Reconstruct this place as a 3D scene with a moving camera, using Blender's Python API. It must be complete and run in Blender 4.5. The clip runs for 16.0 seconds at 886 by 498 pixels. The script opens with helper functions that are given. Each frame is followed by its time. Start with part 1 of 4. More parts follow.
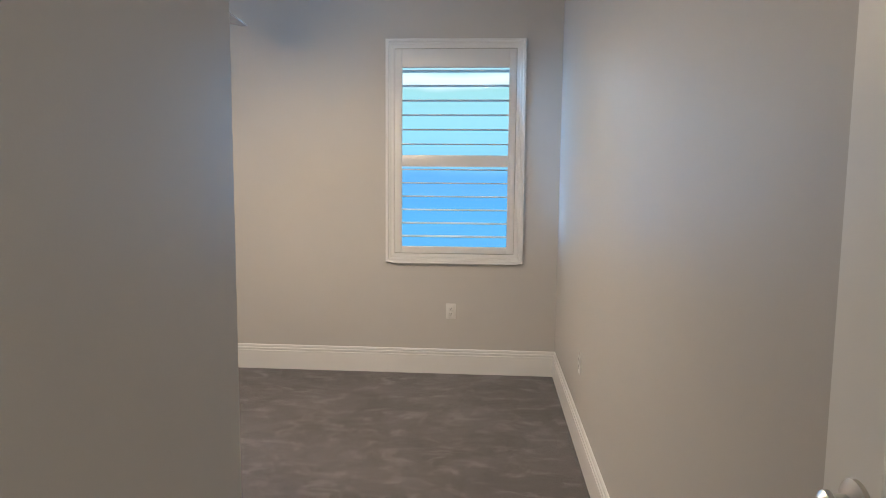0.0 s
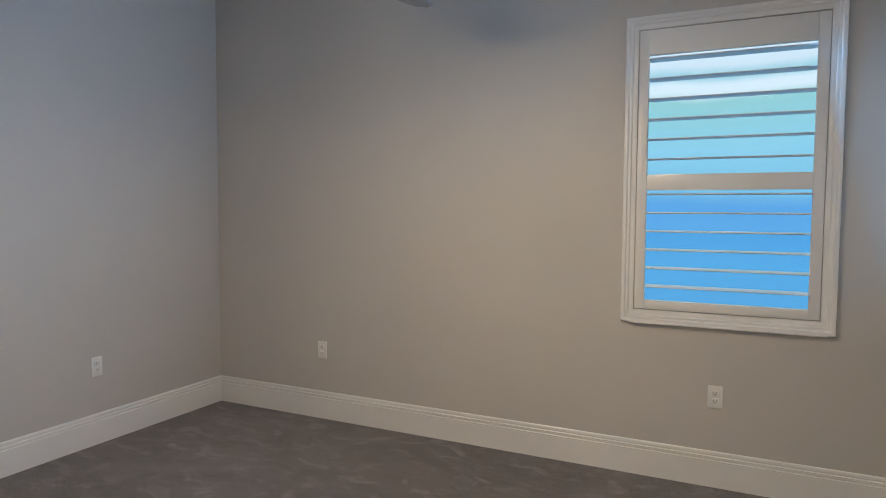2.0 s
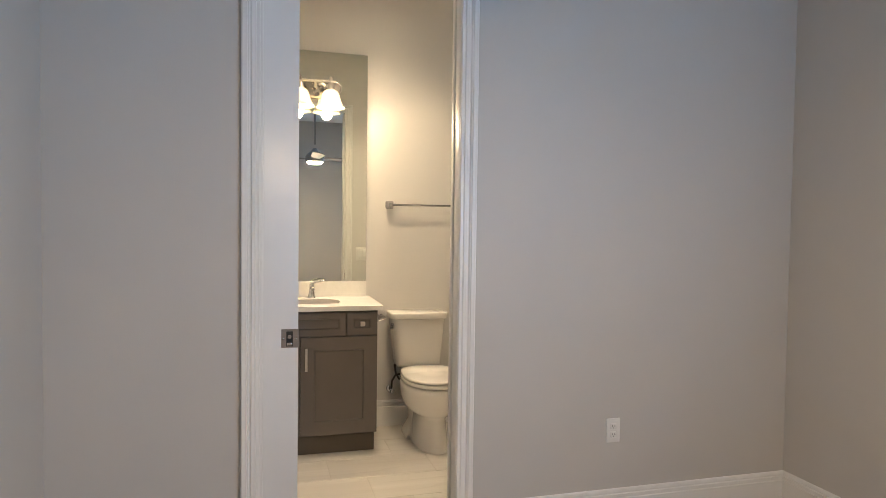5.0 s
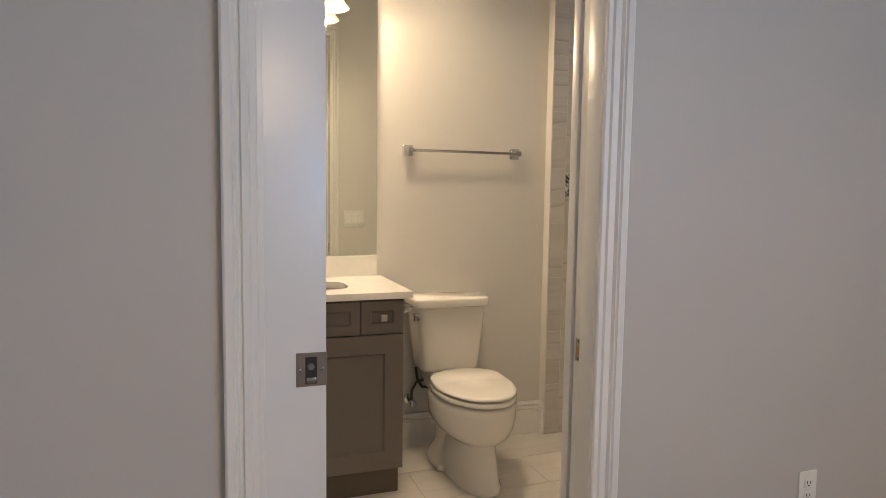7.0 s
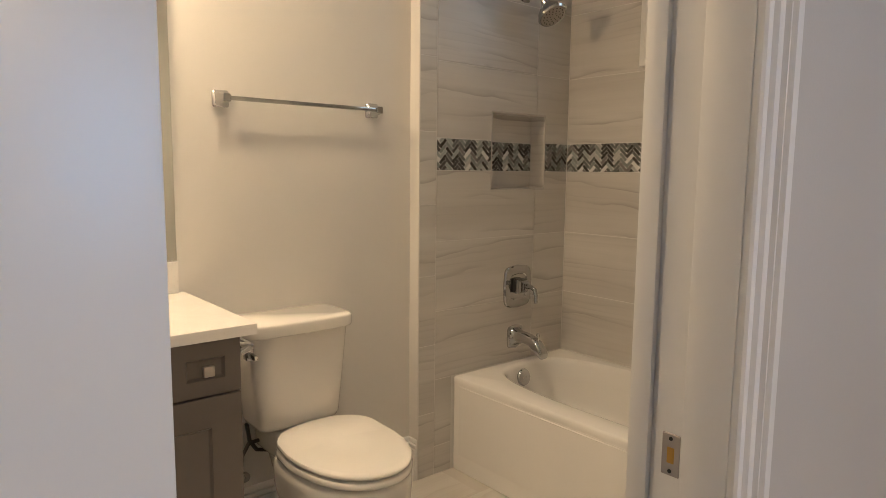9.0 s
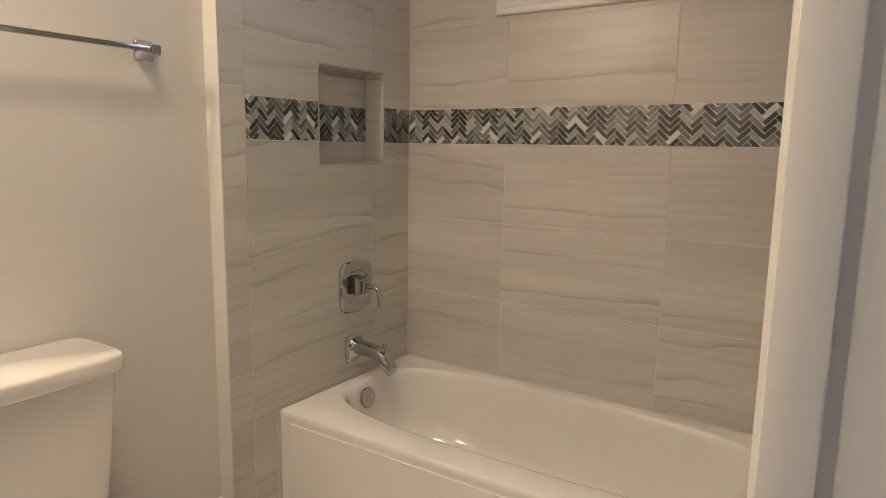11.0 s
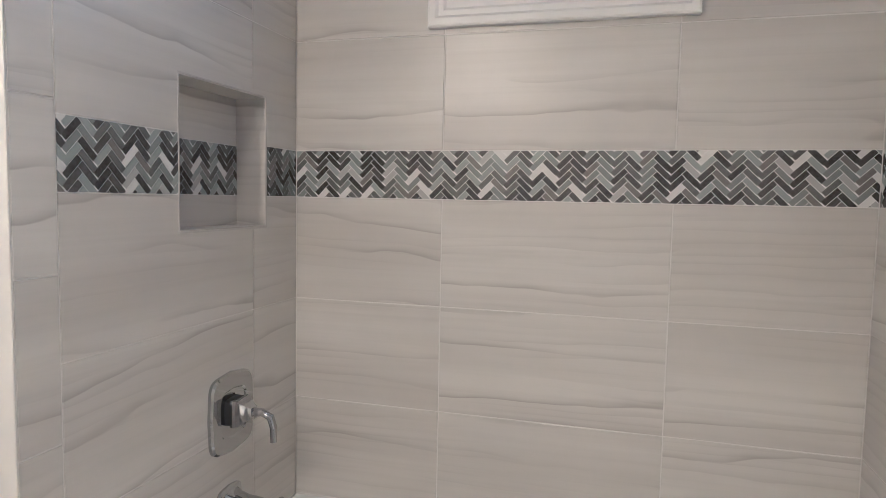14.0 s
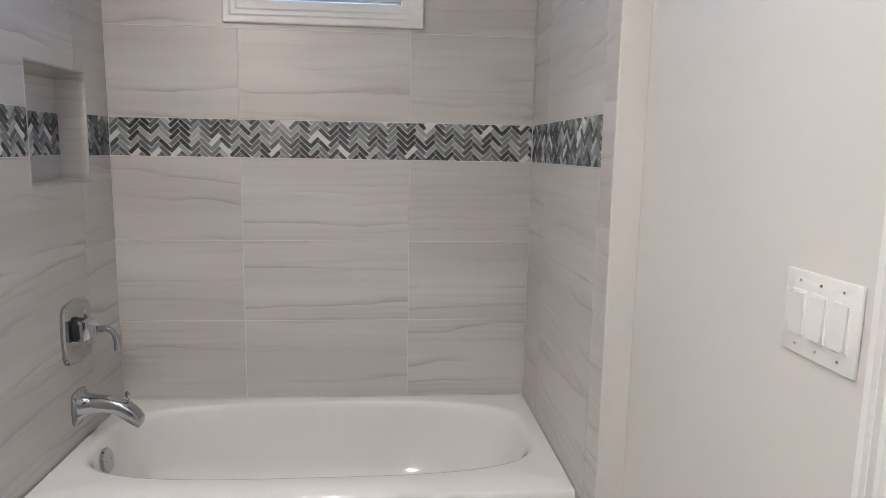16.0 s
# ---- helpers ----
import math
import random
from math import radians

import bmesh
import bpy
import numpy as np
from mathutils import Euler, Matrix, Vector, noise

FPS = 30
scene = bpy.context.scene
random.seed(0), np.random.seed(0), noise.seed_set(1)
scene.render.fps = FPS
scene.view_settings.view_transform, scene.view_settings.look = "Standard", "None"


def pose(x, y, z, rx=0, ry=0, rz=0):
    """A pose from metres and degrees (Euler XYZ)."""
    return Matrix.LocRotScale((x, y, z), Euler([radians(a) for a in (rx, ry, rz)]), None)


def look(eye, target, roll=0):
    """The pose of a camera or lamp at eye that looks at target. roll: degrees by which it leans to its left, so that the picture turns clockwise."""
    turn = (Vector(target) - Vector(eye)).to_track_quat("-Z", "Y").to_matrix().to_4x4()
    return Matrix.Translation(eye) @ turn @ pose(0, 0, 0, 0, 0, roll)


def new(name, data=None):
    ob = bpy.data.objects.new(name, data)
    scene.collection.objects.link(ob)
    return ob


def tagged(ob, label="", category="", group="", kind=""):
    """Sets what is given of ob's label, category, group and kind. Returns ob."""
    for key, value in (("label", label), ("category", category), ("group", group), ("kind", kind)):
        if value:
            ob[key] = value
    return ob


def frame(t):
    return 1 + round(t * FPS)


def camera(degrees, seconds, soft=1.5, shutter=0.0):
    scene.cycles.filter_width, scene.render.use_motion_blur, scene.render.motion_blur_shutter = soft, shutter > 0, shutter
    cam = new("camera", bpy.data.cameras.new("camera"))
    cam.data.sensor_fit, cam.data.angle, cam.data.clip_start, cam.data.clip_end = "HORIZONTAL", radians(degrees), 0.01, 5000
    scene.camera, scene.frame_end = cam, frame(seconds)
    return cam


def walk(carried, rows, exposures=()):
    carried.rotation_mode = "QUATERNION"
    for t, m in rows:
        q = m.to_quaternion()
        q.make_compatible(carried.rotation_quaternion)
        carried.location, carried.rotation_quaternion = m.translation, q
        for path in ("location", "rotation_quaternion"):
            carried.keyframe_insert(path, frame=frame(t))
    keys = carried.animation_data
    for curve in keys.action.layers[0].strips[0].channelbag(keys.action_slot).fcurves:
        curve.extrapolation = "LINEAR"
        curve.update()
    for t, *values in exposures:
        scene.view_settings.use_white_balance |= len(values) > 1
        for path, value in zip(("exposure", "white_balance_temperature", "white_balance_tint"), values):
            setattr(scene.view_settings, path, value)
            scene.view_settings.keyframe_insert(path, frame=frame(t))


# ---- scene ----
cam = camera(68.7, 16.0, soft=0.8)
PATH = [
    (0, (0.178, 0.002, 1.428), (0.036, 1.986, 1.216), 0.5),
    (0.5, (0.163, 0.256, 1.376), (-0.16, 2.228, 1.304), 0.4),
    (1, (0.136, 0.548, 1.402), (-0.257, 2.505, 1.28), 0.4),
    (1.5, (0.094, 0.852, 1.429), (-0.527, 2.75, 1.326), 0.3),
    (2, (0.07, 1.146, 1.417), (-0.8, 2.942, 1.295), 0.3),
    (2.5, (0.031, 1.389, 1.395), (-0.937, 3.134, 1.257), 0.4),
    (3, (-0.040, 1.599, 1.429), (-1.373, 3.083, 1.284), 0.5),
    (3.5, (-0.151, 1.752, 1.416), (-1.790, 2.884, 1.24), 0.6),
    (4, (-0.309, 1.917, 1.423), (-2.111, 2.775, 1.288), 0.7),
    (4.5, (-0.490, 2.043, 1.436), (-2.379, 2.692, 1.342), 0.8),
    (4.7, (-0.576, 2.077, 1.436), (-2.503, 2.608, 1.367), 0.8),
    (6.8, (-1.919, 2.005, 1.352), (-3.8, 2.667, 1.197), 0.5),
    (7, (-2.035, 1.966, 1.363), (-3.908, 2.647, 1.189), 0.8),
    (7.5, (-2.344, 1.928, 1.37), (-4.131, 2.811, 1.205), 0.8),
    (8, (-2.65, 1.994, 1.348), (-4.329, 3.07, 1.196), 0.8),
    (8.5, (-2.888, 2.046, 1.355), (-4.494, 3.223, 1.166), 0.7),
    (9, (-3.08, 2.085, 1.341), (-4.599, 3.365, 1.103), 0.6),
    (9.2, (-3.162, 2.088, 1.34), (-4.617, 3.439, 1.096), 0.7),
    (11.3, (-3.651, 2.552, 1.324), (-4.713, 4.219, 1.016), 0.9),
    (11.5, (-3.708, 2.599, 1.321), (-4.759, 4.274, 1.02), 0.9),
    (12, (-3.84, 2.716, 1.325), (-4.82, 4.441, 1.075), 1.0),
    (12.5, (-3.971, 2.849, 1.317), (-4.829, 4.635, 1.048), 1.0),
    (13, (-4.109, 2.952, 1.338), (-4.908, 4.774, 1.136), 1.0),
    (13.5, (-4.193, 2.974, 1.325), (-5.001, 4.796, 1.155), 1.0),
    (14, (-4.249, 2.929, 1.345), (-4.789, 4.849, 1.193), 1.1),
    (14.5, (-4.232, 2.806, 1.358), (-4.47, 4.787, 1.221), 1.0),
    (15, (-4.213, 2.639, 1.383), (-4.307, 4.63, 1.22), 0.9),
    (15.5, (-4.213, 2.445, 1.387), (-4.188, 4.435, 1.187), 1.0),
    (16, (-4.219, 2.255, 1.38), (-4.045, 4.225, 1.082), 1.0),
]
EXPOSURES = [(0, 0.15, 5700, 5), (0.5, -0.06, 5550, 4), (1.0, -0.1, 5500, 3), (1.5, -0.22, 5500, 2), (2.5, -0.25, 5750, 6), (3.5, 0.04, 6050, 8), (4.5, 0.14, 6000, 6), (7, -0.14, 6000, 8), (9.2, -0.14, 6200, 9), (11.4, 0.1, 5450, 10), (12.5, 0.42, 4820, 10), (14, 0.5, 4600, 10), (14.7, 0.5, 4580, 10), (16, 0.3, 4480, 10)]
walk(cam, [(t, look(eye, target, roll)) for t, eye, target, roll in PATH], EXPOSURES)

# ---- light ----
world = bpy.data.worlds.new("sky")
scene.world = world
world.use_nodes = True
SUN_ELEV, SUN_FROM = 36.0, 188.0
_n = world.node_tree.nodes
_sky = _n.new("ShaderNodeTexSky")
_sky.sky_type, _sky.sun_disc = "NISHITA", False
_sky.sun_elevation, _sky.sun_rotation = radians(SUN_ELEV), radians(SUN_FROM)
world.node_tree.links.new(_sky.outputs[0], _n["Background"].inputs[0])
_n["Background"].inputs[1].default_value = 0.05


def lamp(name, kind, m, energy, color, **settings):
    data = bpy.data.lights.new(name, kind)
    data.energy, data.color = energy, color
    for key in settings:
        if key == "radius":
            data.shadow_soft_size = settings[key]
        elif key == "size":
            data.size = settings[key]
        elif key == "size_y":
            data.shape, data.size_y = "RECTANGLE", settings[key]
        elif key == "angle":
            data.angle = radians(settings[key])
        elif key == "disk":
            data.shape, data.size = "DISK", settings[key]
        elif key == "spread":
            data.spread = radians(settings[key])
    ob = new(name, data)
    ob.matrix_world = m
    return ob


_a, _e = radians(SUN_FROM), radians(SUN_ELEV)
_to_sun = Vector((math.sin(_a) * math.cos(_e), math.cos(_a) * math.cos(_e), math.sin(_e)))
lamp("sun", "SUN", look(_to_sun * 20, (0, 0, 0)), 2.5, (1.0, 0.93, 0.84), angle=0.5)
FAN_X, FAN_Y, FAN_Z, FAN_AZ = -1.21, 2.93, 2.225, 3.0
for _y in (2.31, 2.51):
    lamp("vanity_bulb", "POINT", pose(-5.135, _y, 2.196), 18, (1.0, 0.70, 0.41), radius=0.035)
lamp("bath_downlight", "AREA", pose(-4.62, 2.80, 3.005), 12.5, (1.0, 0.74, 0.46), disk=0.34, spread=112)
for _x, _turn, _up, _w, _wide in ((-0.26, -42, 16, 10.5, 0.34), (0.11, -42, 16, 10.5, 0.34), (0.33, 68, 10, 1.5, 0.05)):
    lamp("window_daylight", "AREA", pose(_x, 4.39 if _turn < 0 else 4.58, 1.62, -90 - _up, 0, _turn), _w, (0.36, 0.63, 1.0), size=_wide, size_y=1.20, spread=130)
lamp("tub_window_daylight", "AREA", pose(-4.44, 4.63, 2.22, -90, 0, 0), 1.0, (0.55, 0.77, 1.0), size=0.42, size_y=0.42)
# added fill behind the start, no fixture: brightens the entry passage wall
lamp("hall_fill", "AREA", pose(0.10, -1.9, 3.03), 40, (1.0, 0.80, 0.58), disk=0.3)


# ---- materials ----
def material(name):
    m = bpy.data.materials.new(name)
    m.use_nodes = True
    return m, m.node_tree.nodes, m.node_tree.links, m.node_tree.nodes["Principled BSDF"]


def mix_color(nt, links, fac, a, b):
    n = nt.new("ShaderNodeMix")
    n.data_type = "RGBA"
    for slot, v in ((0, fac), (6, a), (7, b)):
        if isinstance(v, (tuple, float, int)):
            n.inputs[slot].default_value = (*v, 1) if isinstance(v, tuple) else v
        else:
            links.new(v, n.inputs[slot])
    return n.outputs[2]


def noise_of(nt, links, vec, scale, detail=3.0, rough=0.55, distortion=0.0):
    n = nt.new("ShaderNodeTexNoise")
    n.inputs["Scale"].default_value, n.inputs["Detail"].default_value = scale, detail
    n.inputs["Roughness"].default_value, n.inputs["Distortion"].default_value = rough, distortion
    links.new(vec, n.inputs["Vector"])
    return n.outputs[0]


def ranged(nt, links, v, a, b, c=0.0, d=1.0):
    n = nt.new("ShaderNodeMapRange")
    links.new(v, n.inputs[0])
    for k, x in enumerate((a, b, c, d)):
        n.inputs[k + 1].default_value = x
    return n.outputs[0]


def bumped(nt, links, bsdf, height, strength, distance=0.002):
    b = nt.new("ShaderNodeBump")
    b.inputs["Strength"].default_value, b.inputs["Distance"].default_value = strength, distance
    links.new(height, b.inputs["Height"])
    links.new(b.outputs[0], bsdf.inputs["Normal"])


def surface(name, base, rough=0.5, metal=0.0, vary=0.06, scale=3.0, grain=60.0, bump=0.05, coat=0.0, rough_vary=0.08):
    """A plain finish with soft unevenness at two scales and a fine relief."""
    m, nt, links, bsdf = material(name)
    at = nt.new("ShaderNodeNewGeometry").outputs["Position"]
    big, fine = noise_of(nt, links, at, scale), noise_of(nt, links, at, grain, 2)
    dark = tuple(c * (1 - vary) for c in base)
    light = tuple(min(1, c * (1 + vary)) for c in base)
    links.new(mix_color(nt, links, ranged(nt, links, big, 0.3, 0.7), dark, light), bsdf.inputs["Base Color"])
    links.new(ranged(nt, links, big, 0.3, 0.7, rough - rough_vary * rough, rough + rough_vary * rough), bsdf.inputs["Roughness"])
    bsdf.inputs["Metallic"].default_value = metal
    bsdf.inputs["Coat Weight"].default_value = coat
    if bump:
        bumped(nt, links, bsdf, fine, bump)
    return m


WALL = surface("wall_paint", (0.55, 0.53, 0.50), 0.5, vary=0.025, scale=1.3, grain=240, bump=0.10)
BATH_WALL = surface("bath_paint", (0.67, 0.65, 0.62), 0.45, vary=0.02, scale=1.3, grain=240, bump=0.10)
CEILING = surface("ceiling_paint", (0.84, 0.83, 0.81), 0.8, vary=0.02, grain=120, bump=0.2)
TRIM = surface("white_trim_paint", (0.79, 0.78, 0.76), 0.32, vary=0.02, grain=90, bump=0.03)
DOOR = surface("white_door_paint", (0.78, 0.775, 0.76), 0.3, vary=0.015, grain=140, bump=0.04)
PLASTIC = surface("white_plastic", (0.78, 0.77, 0.74), 0.28, vary=0.01, bump=0)
SLOT = surface("dark_slot", (0.02, 0.02, 0.02), 0.6, bump=0)
PORCELAIN = surface("white_porcelain", (0.80, 0.77, 0.72), 0.12, vary=0.01, bump=0, coat=0.4)
ACRYLIC = surface("tub_acrylic", (0.82, 0.805, 0.78), 0.09, vary=0.012, bump=0, coat=0.3)
CHROME = surface("chrome", (0.50, 0.505, 0.51), 0.06, 1.0, vary=0.02, bump=0)
NICKEL = surface("brushed_nickel", (0.55, 0.52, 0.48), 0.28, 1.0, vary=0.05, bump=0.02)
STEEL_PLATE = surface("satin_steel_plate", (0.42, 0.39, 0.37), 0.3, 1.0, vary=0.05, bump=0.02)
BRASS = surface("brass_latch_hole", (0.5, 0.3, 0.08), 0.4, 0.8, bump=0)
RUBBER = surface("dark_braided_hose", (0.05, 0.045, 0.04), 0.5, bump=0.1)
GROUT = surface("pale_grout", (0.70, 0.68, 0.65), 0.85, vary=0.04, grain=300, bump=0.1)
FLOOR_GROUT = surface("floor_grout", (0.57, 0.535, 0.485), 0.8, vary=0.03, grain=300, bump=0.1)
MOSAIC_GROUT = surface("mosaic_grout", (0.80, 0.79, 0.77), 0.85, vary=0.04, grain=300, bump=0.1)
BLADE = surface("fan_blade_grey_wood", (0.22, 0.19, 0.17), 0.4, vary=0.1, scale=12, bump=0.03)
FAN_METAL = surface("fan_satin_nickel", (0.34, 0.33, 0.32), 0.3, 1.0, bump=0)
CAB = surface("taupe_cabinet_paint", (0.125, 0.108, 0.095), 0.38, vary=0.04, scale=5, grain=120, bump=0.03)
CAB_IN = surface("dark_toe_kick", (0.085, 0.068, 0.052), 0.5, vary=0.08, bump=0.02)
ROOF = surface("roof_shingle", (0.12, 0.11, 0.10), 0.9, vary=0.2, grain=20, bump=0.4)
GRASS = surface("ground_grass", (0.07, 0.11, 0.04), 0.9, vary=0.4, scale=2, grain=40, bump=0.5)


def quartz():
    m, nt, links, bsdf = material("white_quartz")
    at = nt.new("ShaderNodeNewGeometry").outputs["Position"]
    soft, spots = noise_of(nt, links, at, 9, 5, 0.6, 1.0), noise_of(nt, links, at, 160, 2)
    a = mix_color(nt, links, ranged(nt, links, soft, 0.42, 0.62), (0.80, 0.78, 0.74), (0.76, 0.74, 0.70))
    links.new(mix_color(nt, links, ranged(nt, links, spots, 0.66, 0.72, 0, 0.25), a, (0.55, 0.52, 0.48)), bsdf.inputs["Base Color"])
    bsdf.inputs["Roughness"].default_value = 0.14
    return m


QUARTZ = quartz()


def carpet():
    """Cut-pile carpet with the lighter and darker patches that a vacuum cleaner and feet leave."""
    m, nt, links, bsdf = material("grey_carpet")
    at = nt.new("ShaderNodeNewGeometry").outputs["Position"]
    tilt = nt.new("ShaderNodeMapping")
    tilt.inputs["Rotation"].default_value = (0, 0, 0.5)
    tilt.inputs["Scale"].default_value = (1.0, 1.5, 1.0)
    links.new(at, tilt.inputs["Vector"])
    patch = noise_of(nt, links, tilt.outputs[0], 1.7, 4, 0.6, 0.9)
    brush = noise_of(nt, links, tilt.outputs[0], 6.5, 4, 0.62, 0.6)
    fine, pile = noise_of(nt, links, at, 170, 3, 0.7), noise_of(nt, links, at, 520, 2)
    a = mix_color(nt, links, ranged(nt, links, patch, 0.36, 0.64), (0.092, 0.080, 0.079), (0.158, 0.141, 0.143))
    b = mix_color(nt, links, ranged(nt, links, brush, 0.52, 0.70, 0, 0.75), a, (0.29, 0.265, 0.262))
    c = mix_color(nt, links, ranged(nt, links, fine, 0.35, 0.7, 0.0, 0.5), b, (0.08, 0.069, 0.067))
    links.new(c, bsdf.inputs["Base Color"])
    bsdf.inputs["Roughness"].default_value = 0.95
    bsdf.inputs["Sheen Weight"].default_value = 0.25
    sum_ = nt.new("ShaderNodeMath")
    sum_.operation = "ADD"
    links.new(fine, sum_.inputs[0]), links.new(pile, sum_.inputs[1])
    bumped(nt, links, bsdf, sum_.outputs[0], 0.7, 0.006)
    return m


CARPET = carpet()


def veined_tile(name, base, pale, vein, rough, veins=1.0):
    """Porcelain tile with long soft bands and thin wandering veins along the tile's length (local x), other for each tile."""
    m, nt, links, bsdf = material(name)
    obj = nt.new("ShaderNodeTexCoord").outputs["Object"]
    rand = nt.new("ShaderNodeObjectInfo").outputs["Random"]
    shift = nt.new("ShaderNodeCombineXYZ")
    for k, mult in ((0, 37.0), (1, 11.0), (2, 23.0)):
        mul = nt.new("ShaderNodeMath")
        mul.operation = "MULTIPLY"
        mul.inputs[1].default_value = mult
        links.new(rand, mul.inputs[0]), links.new(mul.outputs[0], shift.inputs[k])

    def math_of(op, a, b=0.0):
        n = nt.new("ShaderNodeMath")
        n.operation = op
        for slot, v in ((0, a), (1, b)):
            if isinstance(v, (float, int)):
                n.inputs[slot].default_value = v
            else:
                links.new(v, n.inputs[slot])
        return n.outputs[0]

    def stretched(sx, sz):
        mp = nt.new("ShaderNodeMapping")
        mp.inputs["Scale"].default_value = (sx, 1, sz)
        links.new(obj, mp.inputs["Vector"])
        add = nt.new("ShaderNodeVectorMath")
        add.operation = "ADD"
        links.new(mp.outputs[0], add.inputs[0]), links.new(shift.outputs[0], add.inputs[1])
        return add.outputs[0]

    def strata(lines, wave, wobble, vec, reach, offset):
        """Layer lines along the tile: a dark edge that fades to one side, rising and falling with slow noise."""
        height = nt.new("ShaderNodeSeparateXYZ")
        links.new(stretched(1.0, 1.0), height.inputs[0])
        slow = math_of("MULTIPLY", noise_of(nt, links, vec, 1.0, 2, 0.45, 0.1), wave)
        quick = math_of("MULTIPLY", noise_of(nt, links, stretched(4.5, 9.0), 1.0, 2, 0.5), wobble)
        value = math_of("ADD", math_of("ADD", math_of("MULTIPLY", height.outputs[2], lines), slow), math_of("ADD", quick, offset))
        f = math_of("FRACT", value)
        edge = ranged(nt, links, f, 0.0, reach, 1.0, 0.0)
        return math_of("MULTIPLY", math_of("MULTIPLY", edge, edge), ranged(nt, links, f, 0.0, reach * 0.10, 0.0, 1.0))

    band = noise_of(nt, links, stretched(0.6, 5.0), 1.0, 3, 0.5, 0.4)
    streak = noise_of(nt, links, stretched(0.7, 60.0), 1.0, 3, 0.6, 0.15)
    mask = ranged(nt, links, noise_of(nt, links, stretched(1.3, 9.0), 1.0, 2), 0.46, 0.62)
    fine_mask = ranged(nt, links, noise_of(nt, links, stretched(1.0, 7.0), 1.2, 2), 0.46, 0.62)
    thin = math_of("MULTIPLY", strata(9.0, 2.6, 0.45, stretched(0.9, 5.0), 0.30, 0.25), math_of("MULTIPLY", mask, veins))
    thin2 = math_of("MULTIPLY", strata(30.0, 4.0, 0.7, stretched(0.7, 8.0), 0.55, 0.6), math_of("MULTIPLY", fine_mask, veins * 0.38))
    a0 = mix_color(nt, links, ranged(nt, links, band, 0.36, 0.64), base, pale)
    a = mix_color(nt, links, thin2, a0, vein)
    b = mix_color(nt, links, ranged(nt, links, streak, 0.45, 0.75, 0.0, 0.22), a, tuple(0.5 * (x + y) for x, y in zip(base, vein)))
    links.new(mix_color(nt, links, thin, b, vein), bsdf.inputs["Base Color"])
    bsdf.inputs["Roughness"].default_value = rough
    bumped(nt, links, bsdf, streak, 0.03, 0.001)
    return m


TILE = veined_tile("veined_wall_tile", (0.53, 0.505, 0.475), (0.63, 0.607, 0.575), (0.335, 0.315, 0.30), 0.32, 0.85)
FLOOR_TILE = veined_tile("pale_floor_tile", (0.58, 0.545, 0.495), (0.66, 0.63, 0.58), (0.42, 0.38, 0.33), 0.35, 0.4)


def mosaic(name, node, out):
    m, nt, links, bsdf = material(name)
    rand = nt.new(node).outputs[out]
    ramp = nt.new("ShaderNodeValToRGB")
    ramp.color_ramp.interpolation = "CONSTANT"
    tones = [(0.0, (0.035, 0.034, 0.034)), (0.20, (0.13, 0.135, 0.13)), (0.36, (0.23, 0.25, 0.24)), (0.52, (0.065, 0.062, 0.062)),
             (0.68, (0.30, 0.33, 0.32)), (0.79, (0.15, 0.135, 0.13)), (0.90, (0.70, 0.69, 0.67)), (0.955, (0.42, 0.42, 0.41))]
    el = ramp.color_ramp.elements
    while len(el) < len(tones):
        el.new(0.5)
    for e, (p, c) in zip(el, tones):
        e.position, e.color = p, (*c, 1)
    links.new(rand, ramp.inputs[0])
    at = nt.new("ShaderNodeNewGeometry").outputs["Position"]
    n = noise_of(nt, links, at, 70, 4, 0.6, 1.2)
    links.new(mix_color(nt, links, ranged(nt, links, n, 0.35, 0.8, 0, 0.16), ramp.outputs[0], (0.45, 0.45, 0.44)), bsdf.inputs["Base Color"])
    links.new(ranged(nt, links, rand, 0, 1, 0.12, 0.34), bsdf.inputs["Roughness"])
    return m


MOSAIC = mosaic("mosaic_piece", "ShaderNodeObjectInfo", "Random")
MOSAIC_REST = mosaic("mosaic_rest", "ShaderNodeNewGeometry", "Random Per Island")


def glowing(name, color, strength):
    m, nt, links, bsdf = material(name)
    bsdf.inputs["Base Color"].default_value = (0.8, 0.8, 0.8, 1)
    bsdf.inputs["Emission Color"].default_value = (*color, 1)
    bsdf.inputs["Emission Strength"].default_value = strength
    return m


FAN_LENS = glowing("fan_light_lens", (1.0, 0.71, 0.45), 430.0)
BULB = glowing("warm_bulb", (1.0, 0.78, 0.5), 9.0)
LED_LENS = glowing("downlight_lens", (1.0, 0.8, 0.55), 6.0)


